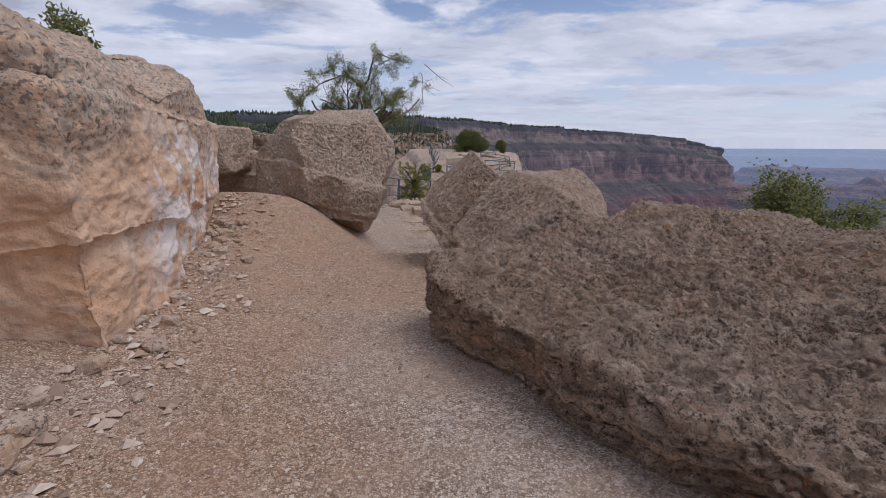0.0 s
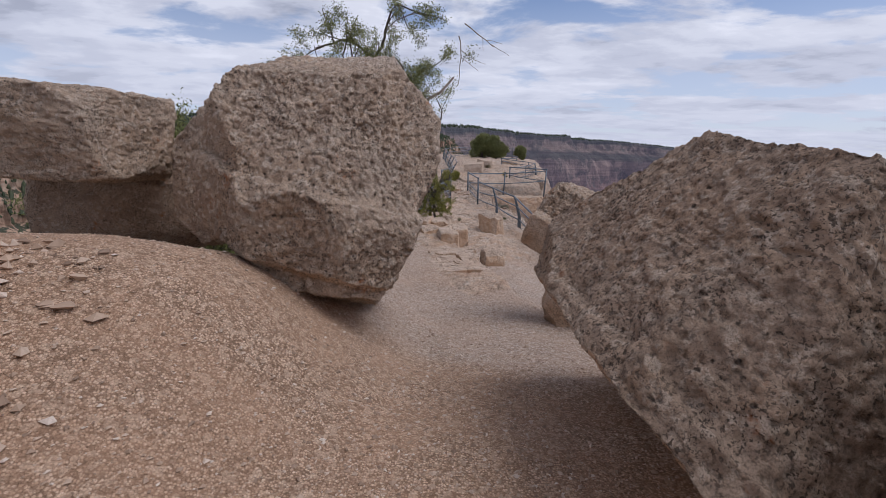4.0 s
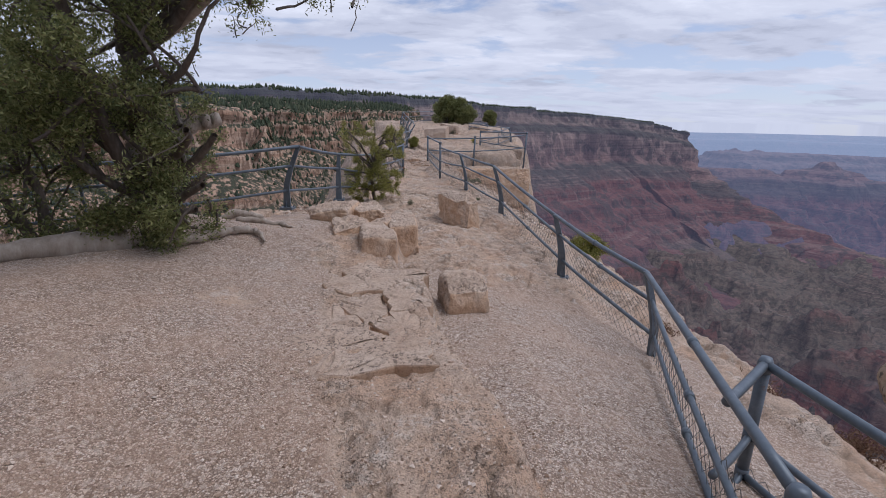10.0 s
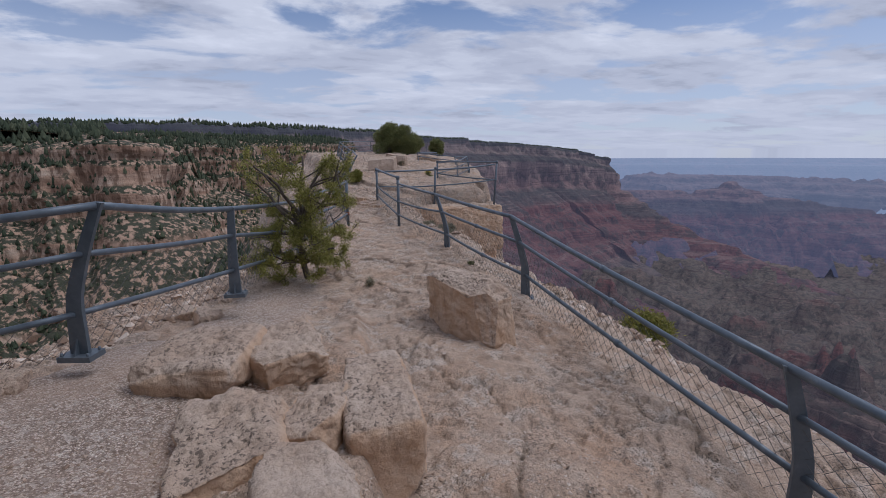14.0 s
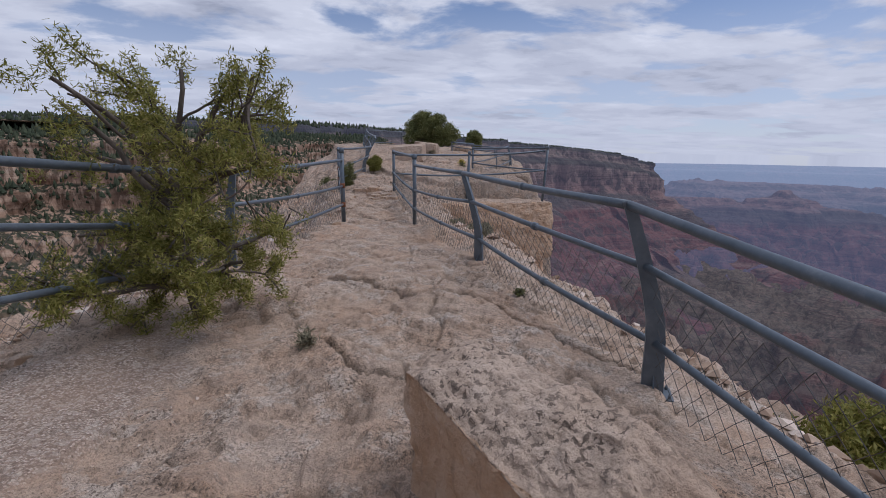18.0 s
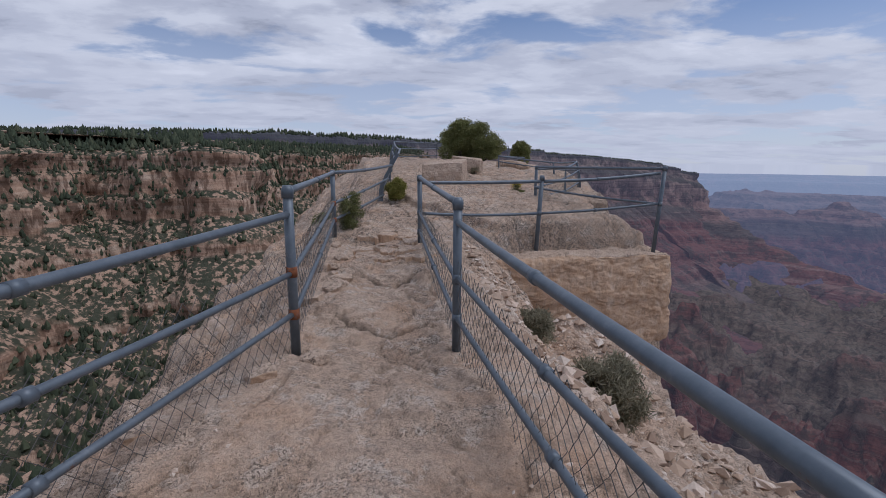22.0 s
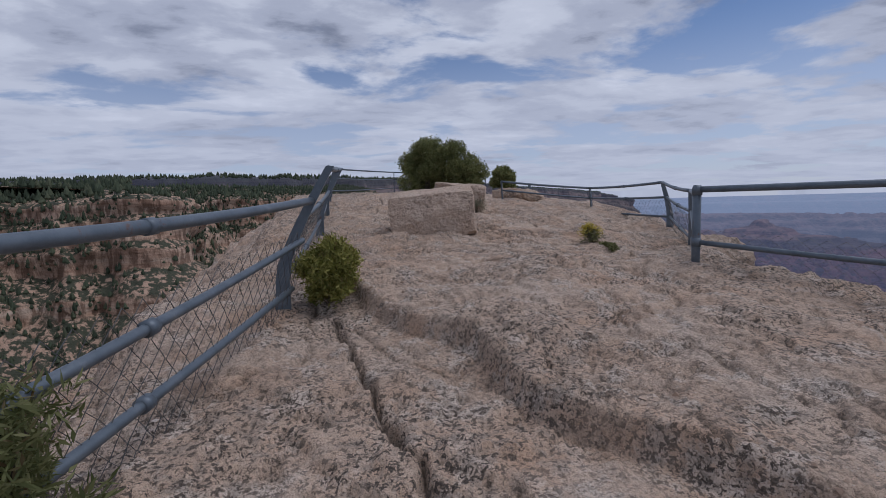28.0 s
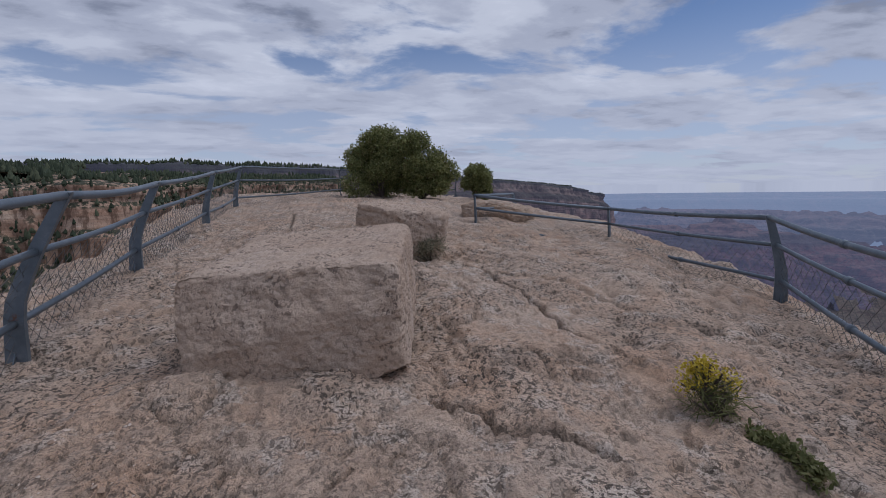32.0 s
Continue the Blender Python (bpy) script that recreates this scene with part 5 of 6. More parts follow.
def bush(name, label, at, size, seed, leaf, tufts=500, per=10, length=0.06, width=0.012, category="bush"):
    """A rounded, uneven bush: a short forked stem under clumps that fill lumpy balls."""
    rng = np.random.default_rng(seed)
    ob = tagged(new(name), label, category)
    ob.location = at
    s = np.array(size, float)
    stems = Heap()
    tall = rng.uniform(0.25, 1.7, 24)
    turn = rng.uniform(0, 2 * np.pi, 24)
    wide = np.sqrt(np.clip(1 - ((tall - 0.75) / 1.1) ** 2, 0.05, 1)) * rng.uniform(0.25, 0.85, 24)
    lumps = np.stack([np.cos(turn) * wide, np.sin(turn) * wide, tall], 1) * s
    for c in lumps:
        v, f = tube_data([(0, 0, -0.05), c * (0.4, 0.4, 0.5), c], (0.03 * s[0], 0.02 * s[0], 0.008), 5, False)
        stems.add(v, f)
    tagged(part("stemwork", stems.mesh("stemwork", BARK, True), ob), kind="stuff")
    k = rng.integers(0, 24, tufts)
    d = rng.normal(size=(tufts, 3))
    d = d / np.linalg.norm(d, axis=1)[:, None] * rng.uniform(0.55, 1.0, (tufts, 1)) ** 0.5
    c = lumps[k] + d * s * rng.uniform(0.14, 0.36, (24, 1))[k]
    c = c[c[:, 2] > 0.02]
    tagged(part("foliage", leaf_cloud("foliage", c, leaf, rng, per, length, width, 0.1 * s[0] + 0.02), ob), kind="stuff")
    return ob


tree("juniper", "old leaning juniper with a twisted trunk beside the railing", gz(-3.95, 16.9, -0.05),
     [(0.0, (-0.06, 0, 1), 3.0), (1.9, (0.8, 0, 0.95), 2.4), (2.2, (0.9, 0.1, 0.8), 2.4), (1.3, (-0.9, 0, 0.7), 2.3), (0.9, (-1, -0.2, 0.45), 2.2), (0.4, (0.5, -0.4, 0.25), 1.0), (0.5, (-0.4, -0.6, 0.3), 1.1),
      (0.8, (0.6, -0.3, 0.5), 1.1), (0.5, (0.6, 0.3, 0.4), 1.0), (1.4, (0.2, -0.7, 0.8), 1.5), (1.8, (-0.2, 0.5, 1), 1.8), (2.2, (0.5, -0.1, 1), 1.7), (2.6, (1, 0.0, 0.45), 1.9), (2.5, (0.9, 0.3, 0.6), 2.0), (2.1, (1, -0.2, 0.42), 3.2), (2.4, (1, -0.3, 0.62), 2.9), (2.3, (0.9, 0.0, 0.9), 2.6),
      (0.3, (0.9, -0.3, 0.35), 1.4), (0.6, (0.8, -0.5, 0.5), 1.5), (0.9, (0.7, -0.6, 0.4), 1.4), (0.2, (0.4, -0.8, 0.3), 1.2), (1.2, (0.6, -0.5, 0.6), 1.5)], 4, NEEDLE,
     depth=3, split=3, per=12, length=0.05, width=0.009, radius=0.12, spread=0.11, bend=0.42, double=4, trim=lambda q: (q[0] < 0.75 or q[2] > 2.6 + 0.25 * (q[0] - 0.7)) and q[1] > -1.6)
tree("bare_branch", "grey dead juniper limb with bare twigs", gz(-3.85, 16.9, 1.95), [(0.3, (1.0, -0.15, 0.36), 3.4), (0.6, (0.9, -0.2, 0.55), 2.6)], 14, NEEDLE, depth=3, split=3, keep=0.0, trim=lambda q: 1.0 < q[2] < 2.4, radius=0.06, bark=DEADWOOD, category="branch", bend=0.3)
tree("pinyon", "small twisted pinyon pine growing from the gravel by the railing", gz(-1.70, 23.25, 0.05),
     [(0.0, (-0.08, 0, 1), 1.2), (0.8, (-0.9, -0.1, 0.75), 1.25), (0.9, (0.75, 0, 0.65), 1.15), (0.9, (0.0, 0.3, 1), 1.0), (0.25, (0.5, -0.3, 0.25), 0.6), (0.3, (-0.9, 0.2, 0.12), 0.85), (0.9, (-0.55, -0.4, 0.9), 1.15), (1.0, (0.35, -0.2, 0.9), 1.05), (0.3, (0.1, -0.5, 0.35), 0.6),
      (0.35, (0.5, 0.3, 0.3), 0.6), (0.25, (-0.6, -0.4, 0.2), 0.7), (0.6, (-0.5, 0.4, 0.3), 0.7), (1.0, (0.9, -0.3, 0.45), 0.9), (0.9, (-1.0, 0.2, 0.5), 1.1)], 9, PINE,
     depth=2, split=4, per=14, length=0.042, width=0.0045, radius=0.05, spread=0.05, double=4, bend=0.32, trim=lambda q: -0.78 < q[0] < 0.80 and q[2] < 2.0 and (abs(q[0] + 0.1) < 0.45 or q[2] < 0.75 or q[2] > 1.15))
for x, y, s, k in ((-6.4, 14.4, 1.25, 31), (-7.8, 15.6, 1.5, 32), (-9.2, 16.2, 1.6, 33), (-5.7, 13.6, 0.9, 35), (-5.5, 17.2, 1.3, 36)):
    tree("juniper", "dark ragged juniper behind the boulders", gz(x, y, -0.05),
         [(0.0, (0.1, 0, 1), 1.5 * s), (0.3, (0.7, 0, 0.9), 1.5 * s), (0.3, (-0.7, 0.1, 0.9), 1.5 * s), (0.4, (0, -0.5, 1), 1.5 * s), (0.1, (0.4, -0.5, 0.5), 1.0 * s)], k, NEEDLE,
         depth=2, split=4, per=10, length=0.06, width=0.013, radius=0.07 * s, spread=0.16, double=4, trim=lambda q, x=x: q[0] + x < -4.7)
tree("juniper", "wind-bent juniper at the canyon edge", (6.4, 8.6, 1.3), [(0.0, (0.2, 0, 1), 1.2), (0.4, (0.6, 0, 1), 1.0), (0.4, (-0.5, 0, 1), 1.0)], 37, NEEDLE, depth=2, split=4, per=12, length=0.07, width=0.02, radius=0.05, spread=0.18)
bush("green_shrub", "dark green shrub at the canyon edge", (5.4, 8.6, 1.3), (0.8, 0.6, 0.42), 38, PINE, 700, 10, 0.07, 0.012)
bush("green_shrub", "small shrub on top of the outcrop", (-4.3, 5.6, 4.5), (0.3, 0.3, 0.32), 39, NEEDLE, 160, 9, 0.06, 0.012)
bush("rounded_juniper", "dense dark green rounded juniper bush on the ridge crest", (1.9, 54.3, 2.35), (1.4, 1.0, 1.24), 21, NEEDLE, 3600, 12, 0.09, 0.022)
bush("rounded_juniper", "dense dark green rounded juniper bush on the ridge crest", (3.3, 53.8, 2.3), (1.3, 1.0, 1.2), 22, NEEDLE, 3400, 12, 0.09, 0.022)
bush("rounded_juniper", "small dark conical juniper behind the boulders", (6.3, 57.0, 2.1), (0.75, 0.75, 0.9), 23, NEEDLE, 1800, 12, 0.09, 0.022)
bush("green_shrub", "low bright green shrub against the railing post", gz(-0.86, 37.2), (0.30, 0.28, 0.29), 24, PINE, 1500, 14, 0.05, 0.009)
bush("green_shrub", "leafy green shrub growing under the railing", gz(-1.58, 34.3, -0.1), (0.25, 0.6, 0.40), 25, GREEN, 900, 9, 0.06, 0.006)
bush("green_shrub", "leafy green shrub spilling over the rim", gz(-2.3, 35.2, -0.35), (0.35, 0.5, 0.32), 26, GREEN, 500, 10, 0.05, 0.009)
bush("sage_bush", "grey-green dry sagebrush below the railing", gz(1.55, 28.6, -0.05), (0.30, 0.5, 0.24), 27, SAGE, 1200, 10, 0.07, 0.005)
bush("sage_bush", "grey-green dry sagebrush below the railing", gz(1.35, 30.6, -0.05), (0.25, 0.4, 0.2), 28, SAGE, 800, 10, 0.07, 0.005)
bush("green_shrub", "yellow-green shrub on the ledge outside the railing", gz(4.0, 22.8), (0.75, 0.5, 0.30), 29, PINE, 900, 10, 0.07, 0.010)
bush("yellow_flower", "bright yellow flowering plant in a crack of the bedrock", gz(2.74, 39.55, 0.08), (0.17, 0.15, 0.11), 30, YELLOW, 150, 9, 0.016, 0.008, "flower")
bush("dry_grass", "thin green stalks under the yellow flowers", gz(2.74, 39.5, -0.02), (0.13, 0.13, 0.10), 41, GREEN, 60, 7, 0.12, 0.003, "plant")
bush("crack_plants", "low green plants growing along the crack", gz(2.82, 39.15, -0.02), (0.10, 0.30, 0.035), 42, GREEN, 260, 8, 0.035, 0.008, "plant")
bush("dry_grass", "tuft of dry grass beside the boulder", gz(1.75, 43.0, -0.02), (0.22, 0.2, 0.16), 43, SAGE, 160, 8, 0.10, 0.004, "plant")
bush("dry_grass", "small dry tuft on bare rock", gz(-0.75, 22.6, -0.01), (0.08, 0.08, 0.06), 44, SAGE, 40, 8, 0.05, 0.004, "plant")
bush("dry_grass", "small green tuft at the foot of the railing", gz(1.15, 24.0, -0.01), (0.07, 0.07, 0.04), 45, GREEN, 40, 8, 0.03, 0.005, "plant")

for x, y, s, k in ((3.7, 14.6, 1.0, 51), (3.5, 16.0, 1.2, 52), (3.9, 17.0, 1.0, 53), (3.3, 17.8, 0.9, 54), (3.3, 19.0, 1.1, 55), (3.0, 20.4, 0.9, 56), (2.9, 21.6, 0.8, 57)):
    bush("dry_brush", "dry reddish-brown brush on the slope outside the railing", gz(x, y, -0.06), (0.5 * s, 0.6 * s, 0.14 * s), k, BRUSH, int(500 * s), 9, 0.06, 0.006, "brush")


def dead_log(name, label, points, radii, seed):
    rng = np.random.default_rng(seed)
    pts = np.array(points, float)
    t = np.linspace(0, len(pts) - 1, 24)
    line = np.stack([np.interp(t, np.arange(len(pts)), pts[:, q]) for q in range(3)], 1) + rng.normal(size=(24, 3)) * 0.012
    rad = np.interp(t, np.arange(len(pts)), radii) * rng.uniform(0.85, 1.15, 24)
    v, f = tube_data(line, rad, 12)
    v = v + 0.02 * np.stack([fbm(v, 9, 2, 0.5, seed + q) for q in range(3)], 1)
    return tagged(new(name, mesh_of(name, v, tri_only(f), DEADWOOD, True)), label, "log")


def on_ground(*xy, up=0.05):
    return [gz(x, y, up) for x, y in xy]


dead_log("dead_trunk", "bleached twisted juniper trunk lying on the gravel", on_ground((-5.9, 14.9), (-5.3, 15.3), (-4.6, 15.8), (-3.9, 16.35), up=0.08), (0.05, 0.09, 0.12, 0.17), 3)
dead_log("broken_limb", "thick bleached juniper limb with a broken end", [(-4.1, 16.95, 2.25), (-3.75, 17.2, 2.46), (-3.45, 17.4, 2.60), (-3.2, 17.5, 2.66)], (0.13, 0.12, 0.10, 0.085), 11)
dead_log("root", "grey bent juniper root lying on the gravel", on_ground((-3.5, 16.6), (-3.0, 17.1), (-2.75, 17.2), (-2.55, 16.95), up=0.06), (0.06, 0.05, 0.04, 0.015), 5)
dead_log("root", "weathered root lying beside the railing", on_ground((-4.3, 18.6), (-3.6, 18.7), (-3.1, 18.55), up=0.06), (0.06, 0.09, 0.05), 7)
dead_log("root", "thin forked root on the gravel", on_ground((-3.3, 18.0), (-2.7, 18.2), (-2.45, 17.9), up=0.03), (0.045, 0.035, 0.012), 9)

# ---- loose stone ----
flagstones(lambda x, y: -1.35 < x < -0.15 and 32.1 < y < 33.6, -1.5, 0.0, 32.0, 33.7, 0.40, 0.018, 0.08, 0.055, 13, ground)
flagstones(lambda x, y: -0.95 < x - float(ledge_line(np.array([y]))[0]) < -0.08 and 13.9 < y < 16.7, -1.2, 0.3, 12.8, 16.8, 0.55, 0.014, 0.06, 0.036, 5, ground)
flagstones(lambda x, y: -2.6 < x < -1.9 and 6.2 < y < 8.0, -3.2, -1.9, 6.2, 8.0, 0.7, 0.03, 0.10, 0.05, 9, ground)


def near_path(rng, n):
    y = rng.uniform(-0.5, 18.5, n)
    mid = np.interp(y, (0, 4, 7, 10, 14, 18), (-0.6, -1.0, -0.9, -0.7, -0.9, -1.2))
    x = mid + rng.normal(size=n) * 1.35
    keep = (x > -4.5) & (x < 2.6)
    return x[keep], y[keep]


def on_bridge(rng, n):
    y = rng.uniform(18.0, 46.0, n)
    x = rng.uniform(-2.2, 3.4, n)
    p = np.stack([x, y, 0 * x], 1)
    keep = (fbm(p, 0.7, 3, 0.5, 31) > 0.12) & (x < along(EDGE_R, y)) & (x > along(EDGE_L, y))
    return x[keep], y[keep]


def below_wall(rng, n):
    y = rng.uniform(0.2, 7.5, n)
    x = np.interp(y, (0, 3, 5, 7), (-2.15, -2.35, -2.9, -3.5)) + np.abs(rng.normal(size=n)) * 0.35 - 0.1
    return x, y


def rubble(rng, n):
    side = rng.random(n) < 0.45
    y = np.where(side, rng.uniform(20.0, 27.0, n), rng.uniform(20.0, 33.0, n))
    x = np.where(side, along(EDGE_L, y) - rng.uniform(0, 3.0, n), along(EDGE_R, y) + rng.uniform(0, 2.2, n))
    return x, y


pebble_field("gravel", "loose pale limestone gravel on the path", 60000, (0.005, 0.019), near_path, 1, PEBBLE)
pebble_field("gravel", "scattered limestone chips on the bedrock", 26000, (0.005, 0.024), on_bridge, 2, PEBBLE)
pebble_field("rubble", "broken stones at the foot of the outcrop", 1800, (0.012, 0.06), below_wall, 3, PEBBLE)
pebble_field("rubble", "grey broken rubble on the slope below the railing", 9000, (0.02, 0.10), rubble, 4, PEBBLE)

# ---- the canyon ----
def rim_wall(name, label, plan, tops, profile, mat, seed, ns=420, rough=(40, 9)):
    """A cliffed rim along a line in plan. profile: (outward share, fall) steps from the plateau to the foot."""
    plan = np.array(plan, float)
    seg = np.r_[0, np.cumsum(np.linalg.norm(np.diff(plan, axis=0), axis=1))]
    s = np.linspace(0, seg[-1], ns)
    px, py = np.interp(s, seg, plan[:, 0]), np.interp(s, seg, plan[:, 1])
    k = 9
    px, py = (np.convolve(np.pad(q, k // 2, "edge"), np.ones(k) / k, "valid") for q in (px, py))
    tx, ty = np.gradient(px), np.gradient(py)
    ln = np.hypot(tx, ty)
    nx, ny = ty / ln, -tx / ln
    top = np.interp(s, seg, tops)
    prof = np.array(profile, float)
    nk = 60 if ns < 500 else 90
    fine = np.linspace(0, len(prof) - 1, nk)
    off, fall = (np.interp(fine, np.arange(len(prof)), prof[:, q]) for q in (0, 1))
    S, K = np.meshgrid(np.arange(ns), np.arange(nk), indexing="ij")
    p0 = np.stack([px[S].ravel(), py[S].ravel(), fall[K].ravel() * 1.5], 1)
    bays = rough[0] * (fbm(p0 * (1, 1, 0.25), 1 / (rough[0] * 5), 4, 0.55, seed)) * 2
    crag = rough[1] * fbm(p0 * (1, 1, 0.35), 1 / (rough[1] * 4), 4, 0.6, seed + 2) * 2
    blocks = fbm(p0 * (1, 1, 0.5), 1 / (rough[1] * 1.6), 3, 0.55, seed + 6) * 4
    crag = crag + 0.55 * rough[1] * (np.floor(blocks) + smooth(0.7, 1.0, blocks - np.floor(blocks))) / 4
    edge = smooth(-60, 10, off[K].ravel())
    d = off[K].ravel() + (bays + crag) * edge
    z = top[S].ravel() + fall[K].ravel() + 0.25 * crag * (1 - edge) + 0.12 * crag
    v = np.stack([px[S].ravel() + nx[S].ravel() * d, py[S].ravel() + ny[S].ravel() * d, z], 1)
    ob = new(name, mesh_of(name, v, grid_faces(ns, nk), mat, True, {"bed": -fall[K].ravel() / 600}))
    return tagged(ob, label, "cliff", kind="structure"), v.reshape(ns, nk, 3)


PROFILE = [(-150, 12), (-75, 9), (-45, 7), (-16, 3), (0, -1), (1.5, -9), (6, -12), (8, -24), (12, -27), (14, -38), (32, -48), (36, -57), (66, -76), (70, -86), (100, -104), (104, -112), (140, -136), (180, -160)]
rim, rim_v = rim_wall("backdrop_rim", "forested canyon rim with banded tan cliffs", [(-560, -320), (-300, 60), (-215, 210), (-215, 300), (-140, 330), (-160, 460), (-95, 520), (-100, 640), (-30, 720), (20, 900)],
                      (8, 6, 4, 6, 7, 8, 9, 12, 14, 18), PROFILE, CLIFF, 3, ns=700, rough=(38, 13))
slope, slope_v = rim_wall("backdrop_slope", "dark forest slope behind the canyon rim", [(-900, -420), (-560, 60), (-420, 260), (-380, 420), (-330, 560), (-250, 760), (-150, 980), (-60, 1200)],
                          (22, 22, 22, 23, 25, 28, 32, 36), [(-90, 6), (-30, 2), (0, 0), (40, -6), (80, -12), (110, -22), (125, -60)], CLIFF, 5, ns=220, rough=(5, 2.5))
BIG = [(-160, 4), (-80, 2), (-20, 0), (0, -4), (8, -30), (14, -44), (60, -72), (74, -90), (82, -135), (92, -190), (104, -204), (180, -250), (230, -278), (246, -310), (300, -335),
       (318, -366), (380, -392), (400, -425), (480, -455), (505, -490), (620, -530), (760, -580), (900, -620)]
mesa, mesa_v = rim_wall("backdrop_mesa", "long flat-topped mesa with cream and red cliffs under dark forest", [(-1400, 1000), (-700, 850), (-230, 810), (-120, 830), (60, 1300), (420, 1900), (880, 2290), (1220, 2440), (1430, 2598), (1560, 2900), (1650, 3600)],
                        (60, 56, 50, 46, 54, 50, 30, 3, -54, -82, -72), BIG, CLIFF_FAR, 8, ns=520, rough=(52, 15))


def ridge_sheet(name, label, line, falls, mat, seed, width=900):
    """A long canyon ridge: a crest line in space with ledged flanks to both sides."""
    line = np.array(line, float)
    seg = np.r_[0, np.cumsum(np.linalg.norm(np.diff(line, axis=0), axis=1))]
    s = np.linspace(0, seg[-1], 260)
    c = np.stack([np.interp(s, seg, line[:, q]) for q in range(3)], 1)
    t = np.gradient(c[:, :2], axis=0)
    t /= np.linalg.norm(t, axis=1)[:, None]
    n = np.stack([t[:, 1], -t[:, 0]], 1)
    w = np.linspace(-1, 1, 121)
    S, K = np.meshgrid(np.arange(260), np.arange(121), indexing="ij")
    W = w[K] * width
    p = np.stack([(c[S, 0] + n[S, 0] * W).ravel(), (c[S, 1] + n[S, 1] * W).ravel(), 0 * W.ravel()], 1)
    gul = np.abs(fbm(p, 1 / 330.0, 4, 0.55, seed).reshape(W.shape))
    fine = fbm(p, 1 / 70.0, 3, 0.55, seed + 4).reshape(W.shape)
    z = c[S, 2] - falls * np.abs(W) * (0.55 + 1.3 * gul) + 10 * fine
    bed = 46.0
    q = z / bed + 0.25 * fine
    z = z * 0.45 + 0.55 * bed * (np.floor(q) + smooth(0.45, 0.95, q - np.floor(q)))
    v = np.stack([p[:, 0], p[:, 1], z.ravel()], 1)
    return tagged(new(name, mesh_of(name, v, grid_faces(260, 121), mat, True, {"bed": np.clip((-z.ravel() - 70) / 600, 0.3, 1)})), label, "ridge", kind="structure")


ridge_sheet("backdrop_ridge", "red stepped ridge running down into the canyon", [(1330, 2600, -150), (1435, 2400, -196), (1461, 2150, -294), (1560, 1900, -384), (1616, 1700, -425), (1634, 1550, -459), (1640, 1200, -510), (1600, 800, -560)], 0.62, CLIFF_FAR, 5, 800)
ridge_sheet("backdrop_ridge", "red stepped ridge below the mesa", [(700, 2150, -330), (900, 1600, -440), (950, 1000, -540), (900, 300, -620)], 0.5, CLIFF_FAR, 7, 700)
ridge_sheet("backdrop_butte", "pointed butte on a ridge purpled by painted haze", [(1300, 2600, -240), (1641, 2465, -223), (1934, 2422, -239), (2060, 2388, -212), (2116, 2371, -180), (2163, 2359, -182), (2229, 2337, -225), (2338, 2252, -261), (2800, 1950, -340)], 0.5, CLIFF_HAZE, 9, 900)
ridge_sheet("backdrop_tableland", "tableland across the canyon, blue from painted haze", [(1500, 3170, -370), (1840, 3100, -290), (2010, 3080, -155), (2376, 3010, -162), (2896, 2816, -190), (3800, 2000, -210)], 0.30, CLIFF_HAZE_BLUE, 11, 600)


def vale_z(x, y):
    """Height of the wooded side canyon left of the ridge."""
    p = np.stack([np.ravel(x), np.ravel(y), 0 * np.ravel(x)], 1)
    return -24 - 0.55 * np.clip(-x - 10, 0, 110) + 30 * fbm(p, 1 / 60.0, 5, 0.55, 6).reshape(np.shape(x))


def vale_spots(count, seed):
    rng = np.random.default_rng(seed)
    x, y = -rng.uniform(16, 190, count), rng.uniform(-60, 420, count)
    return np.stack([x, y, vale_z(x, y) - 0.4], 1)


def canyon_floor():
    az = np.radians(np.concatenate([np.linspace(-180, -20, 120)[:-1], np.linspace(-20, 120, 620)[:-1], np.linspace(120, 180, 40)]))
    r = np.concatenate([np.linspace(14, 120, 40)[:-1], np.geomspace(120, 4250, 190)])
    A, Rr = np.meshgrid(az, r, indexing="ij")
    X, Y = Rr * np.sin(A), 20 + Rr * np.cos(A)
    p = np.stack([X.ravel(), Y.ravel(), 0 * X.ravel()], 1)
    spur = np.abs(fbm(p, 1 / 420.0, 3, 0.5, 4).reshape(X.shape))
    gully = np.abs(fbm(p, 1 / 95.0, 4, 0.55, 19).reshape(X.shape))
    rill = np.abs(fbm(p, 1 / 26.0, 3, 0.55, 27).reshape(X.shape))
    z = -24 - 300 * smooth(8, 360, Rr) - 200 * smooth(250, 1000, Rr) + 420 * spur * smooth(60, 500, Rr) * (1 - 0.65 * smooth(800, 2000, Rr)) + 100 * gully * smooth(30, 200, Rr) * (1 - 0.5 * smooth(800, 2000, Rr)) + 22 * rill * smooth(20, 120, Rr)
    q = z / 52.0 + 0.5 * gully
    z = 0.6 * z + 0.4 * 52.0 * (np.floor(q) + smooth(0.55, 0.95, q - np.floor(q)) - 0.5 * gully)
    left = smooth(4, -30, X) * (1 - smooth(300, 520, -X)) * (1 - smooth(500, 900, np.abs(Y)))
    vale = vale_z(X, Y)
    z = z * (1 - left) + left * vale
    v = np.stack([X.ravel(), Y.ravel(), z.ravel()], 1)
    f = grid_faces(len(az), len(r))
    side = left.ravel()[f].mean(1) > 0.5
    bed = np.clip(-v[:, 2] / 500 + 0.12 * fbm(v * (1, 1, 0), 1 / 300.0, 3, 0.6, 15), 0.36, 1)
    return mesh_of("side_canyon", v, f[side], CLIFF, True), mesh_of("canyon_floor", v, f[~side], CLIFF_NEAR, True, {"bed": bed})


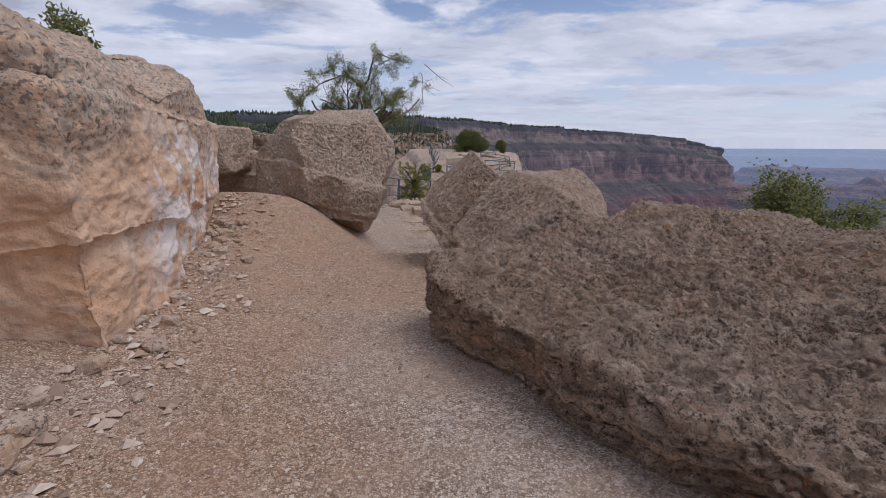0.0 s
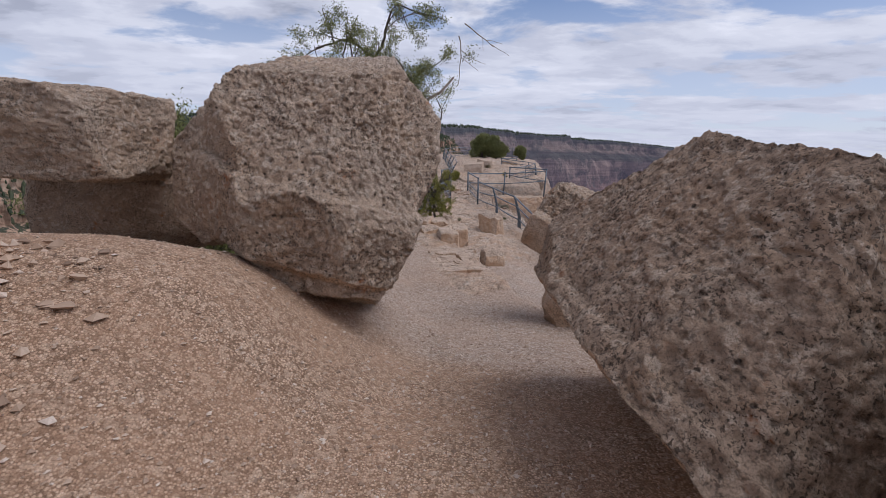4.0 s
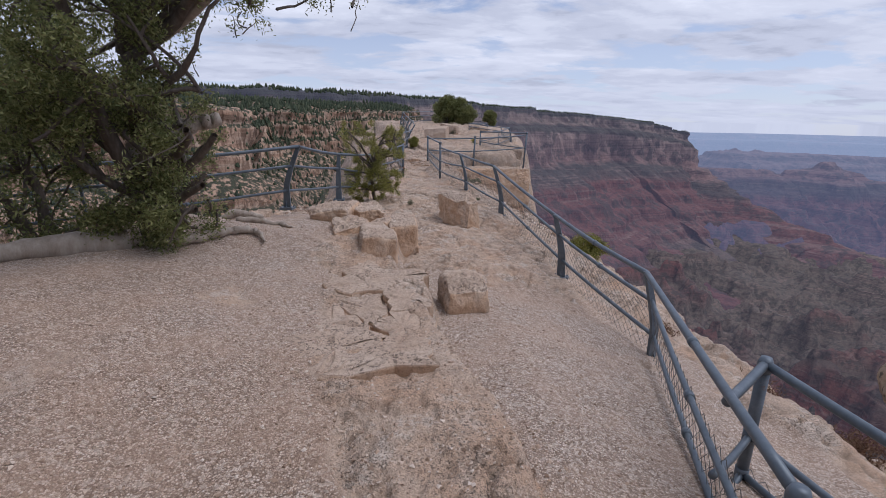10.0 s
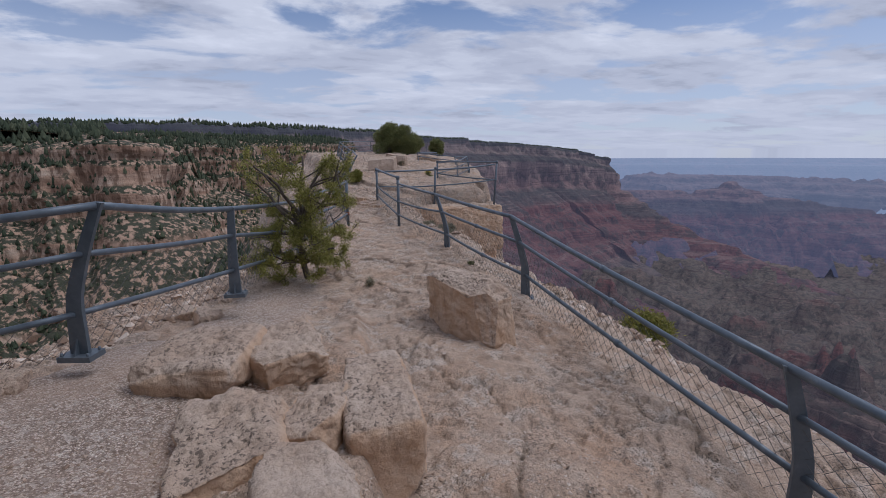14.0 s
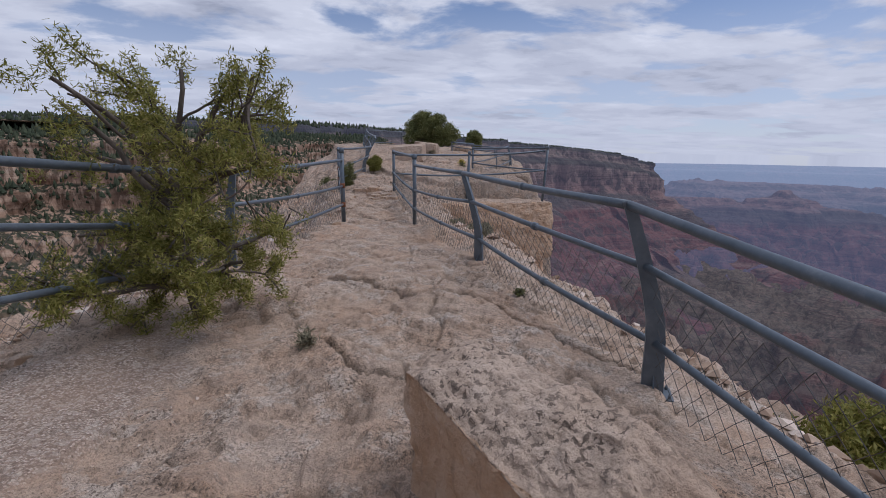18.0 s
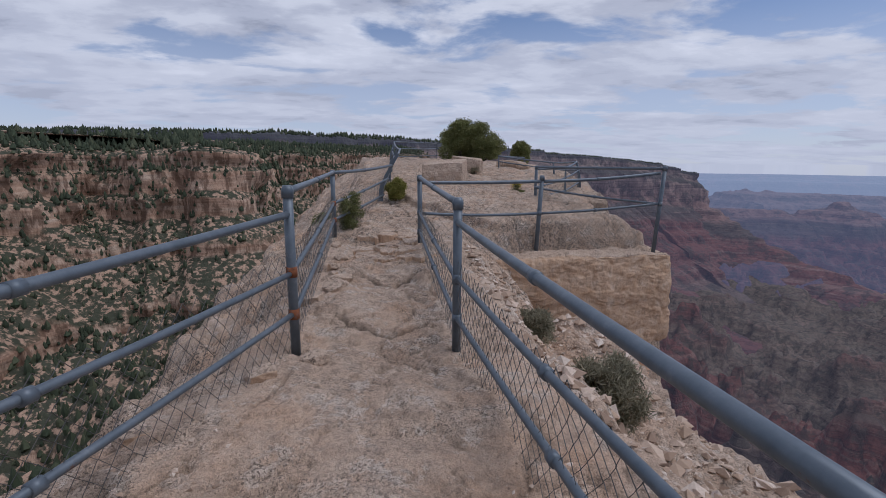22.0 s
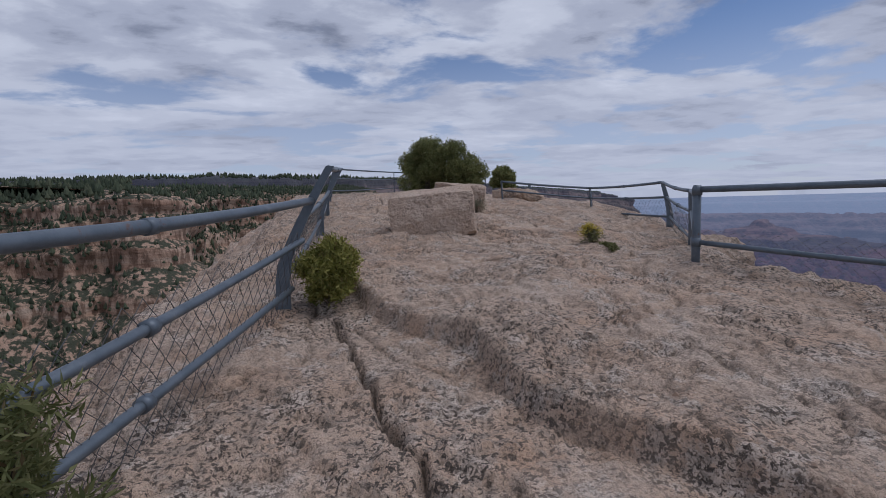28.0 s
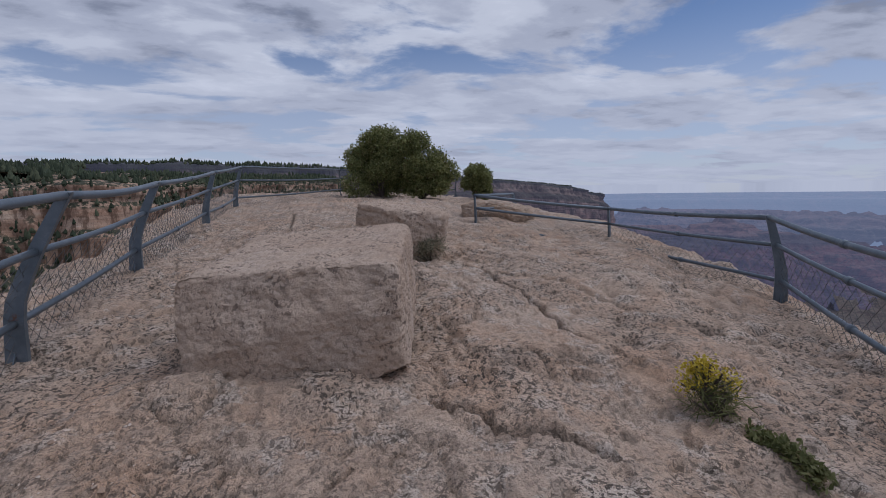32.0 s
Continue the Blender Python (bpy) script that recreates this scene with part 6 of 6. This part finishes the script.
for name, label, me in zip(("backdrop_side_canyon", "backdrop_canyon"), ("scrub-dotted side canyon below the railing", "canyon depths under painted blue haze"), canyon_floor()):
    tagged(new(name, me), label, "canyon", kind="structure")


def far_plateau():
    """Tablelands, one behind another, out to the skyline; their blue is haze painted into the material."""
    az = np.radians(np.linspace(-60, 140, 240))
    r = np.concatenate([[4060.0], np.linspace(4080, 4900, 44)])
    A, Rr = np.meshgrid(az, r, indexing="ij")
    X, Y = Rr * np.sin(A), Rr * np.cos(A)
    p = np.stack([X.ravel(), Y.ravel(), 0 * X.ravel()], 1)
    n = fbm(p, 1 / 900.0, 4, 0.5, 14).reshape(X.shape)
    z = -300 + 180 * smooth(4130, 4300, Rr + 110 * n) + 44 * smooth(4520, 4840, Rr + 150 * n) + 5 * n
    z = np.where(Rr < 4070, -750, z)
    v = np.stack([X.ravel(), Y.ravel(), z.ravel()], 1)
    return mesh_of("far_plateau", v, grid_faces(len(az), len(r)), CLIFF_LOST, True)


tagged(new("backdrop_plateau", far_plateau()), "distant tablelands blue with painted haze", "plateau", kind="structure")


def scatter_trees(name, label, spots, sizes, seed):
    rng = np.random.default_rng(seed)
    n = len(spots)
    ring = 6
    ang = np.arange(ring) * 2 * np.pi / ring
    h = sizes * rng.uniform(1.2, 2.6, n)
    rad = sizes * rng.uniform(0.45, 0.8, n)
    layers = ((0.0, 0.75), (0.25, 1.0), (0.6, 0.6))
    v = np.zeros((n, len(layers) * ring + 1, 3))
    for li, (hz, wr) in enumerate(layers):
        jit = rng.uniform(0.6, 1.3, (n, ring))
        v[:, li * ring:(li + 1) * ring, 0] = spots[:, None, 0] + (rad[:, None] * wr * jit) * np.cos(ang)
        v[:, li * ring:(li + 1) * ring, 1] = spots[:, None, 1] + (rad[:, None] * wr * jit) * np.sin(ang)
        v[:, li * ring:(li + 1) * ring, 2] = spots[:, None, 2] + h[:, None] * (hz + rng.uniform(-0.07, 0.07, (n, ring)))
    v[:, -1] = spots + np.stack([0 * h, 0 * h, h], 1)
    f = []
    for li in range(len(layers) - 1):
        for a in range(ring):
            b = (a + 1) % ring
            f += [(li * ring + a, li * ring + b, li * ring + ring + b), (li * ring + a, li * ring + ring + b, li * ring + ring + a)]
    m = len(layers) * ring
    f += [(m - ring + a, m - ring + (a + 1) % ring, m) for a in range(ring)]
    f = np.array(f)
    F = (f[None] + (np.arange(n) * (m + 1))[:, None, None]).reshape(-1, 3)
    ob = new(name, mesh_of(name, v.reshape(-1, 3), F, SHRUB))
    return tagged(ob, label, "forest", kind="stuff")


def rim_spots(v, lo, hi, count, seed):
    rng = np.random.default_rng(seed)
    a = rng.integers(0, v.shape[0] - 1, count)
    b = rng.uniform(lo, hi, count)
    k = b.astype(int)
    t = (b - k)[:, None]
    u = rng.uniform(0, 1, (count, 1))
    p = v[a, k] * (1 - t) + v[a, k + 1] * t
    q = v[a + 1, k] * (1 - t) + v[a + 1, k + 1] * t
    return p * (1 - u) + q * u


scatter_trees("forest", "dark conifers along the canyon rim", np.concatenate([rim_spots(rim_v, 1.0, 14, 6500, 1), rim_spots(rim_v, 8, 18, 5000, 5), rim_spots(slope_v, 5, 45, 6500, 9)]), np.random.default_rng(1).uniform(1.0, 3.0, 18000), 2)
scatter_trees("slope_scrub", "dark green scrub on the ledges of the side canyon", np.concatenate([rim_spots(rim_v, 16, 50, 6000, 3), rim_spots(rim_v, 50, 88, 9000, 8), vale_spots(9000, 10)]), np.random.default_rng(2).uniform(0.8, 2.2, 24000), 4)
scatter_trees("mesa_forest", "dark forest on top of the far mesa", rim_spots(mesa_v, 4, 12, 5000, 6), np.full(5000, 3.0), 7)
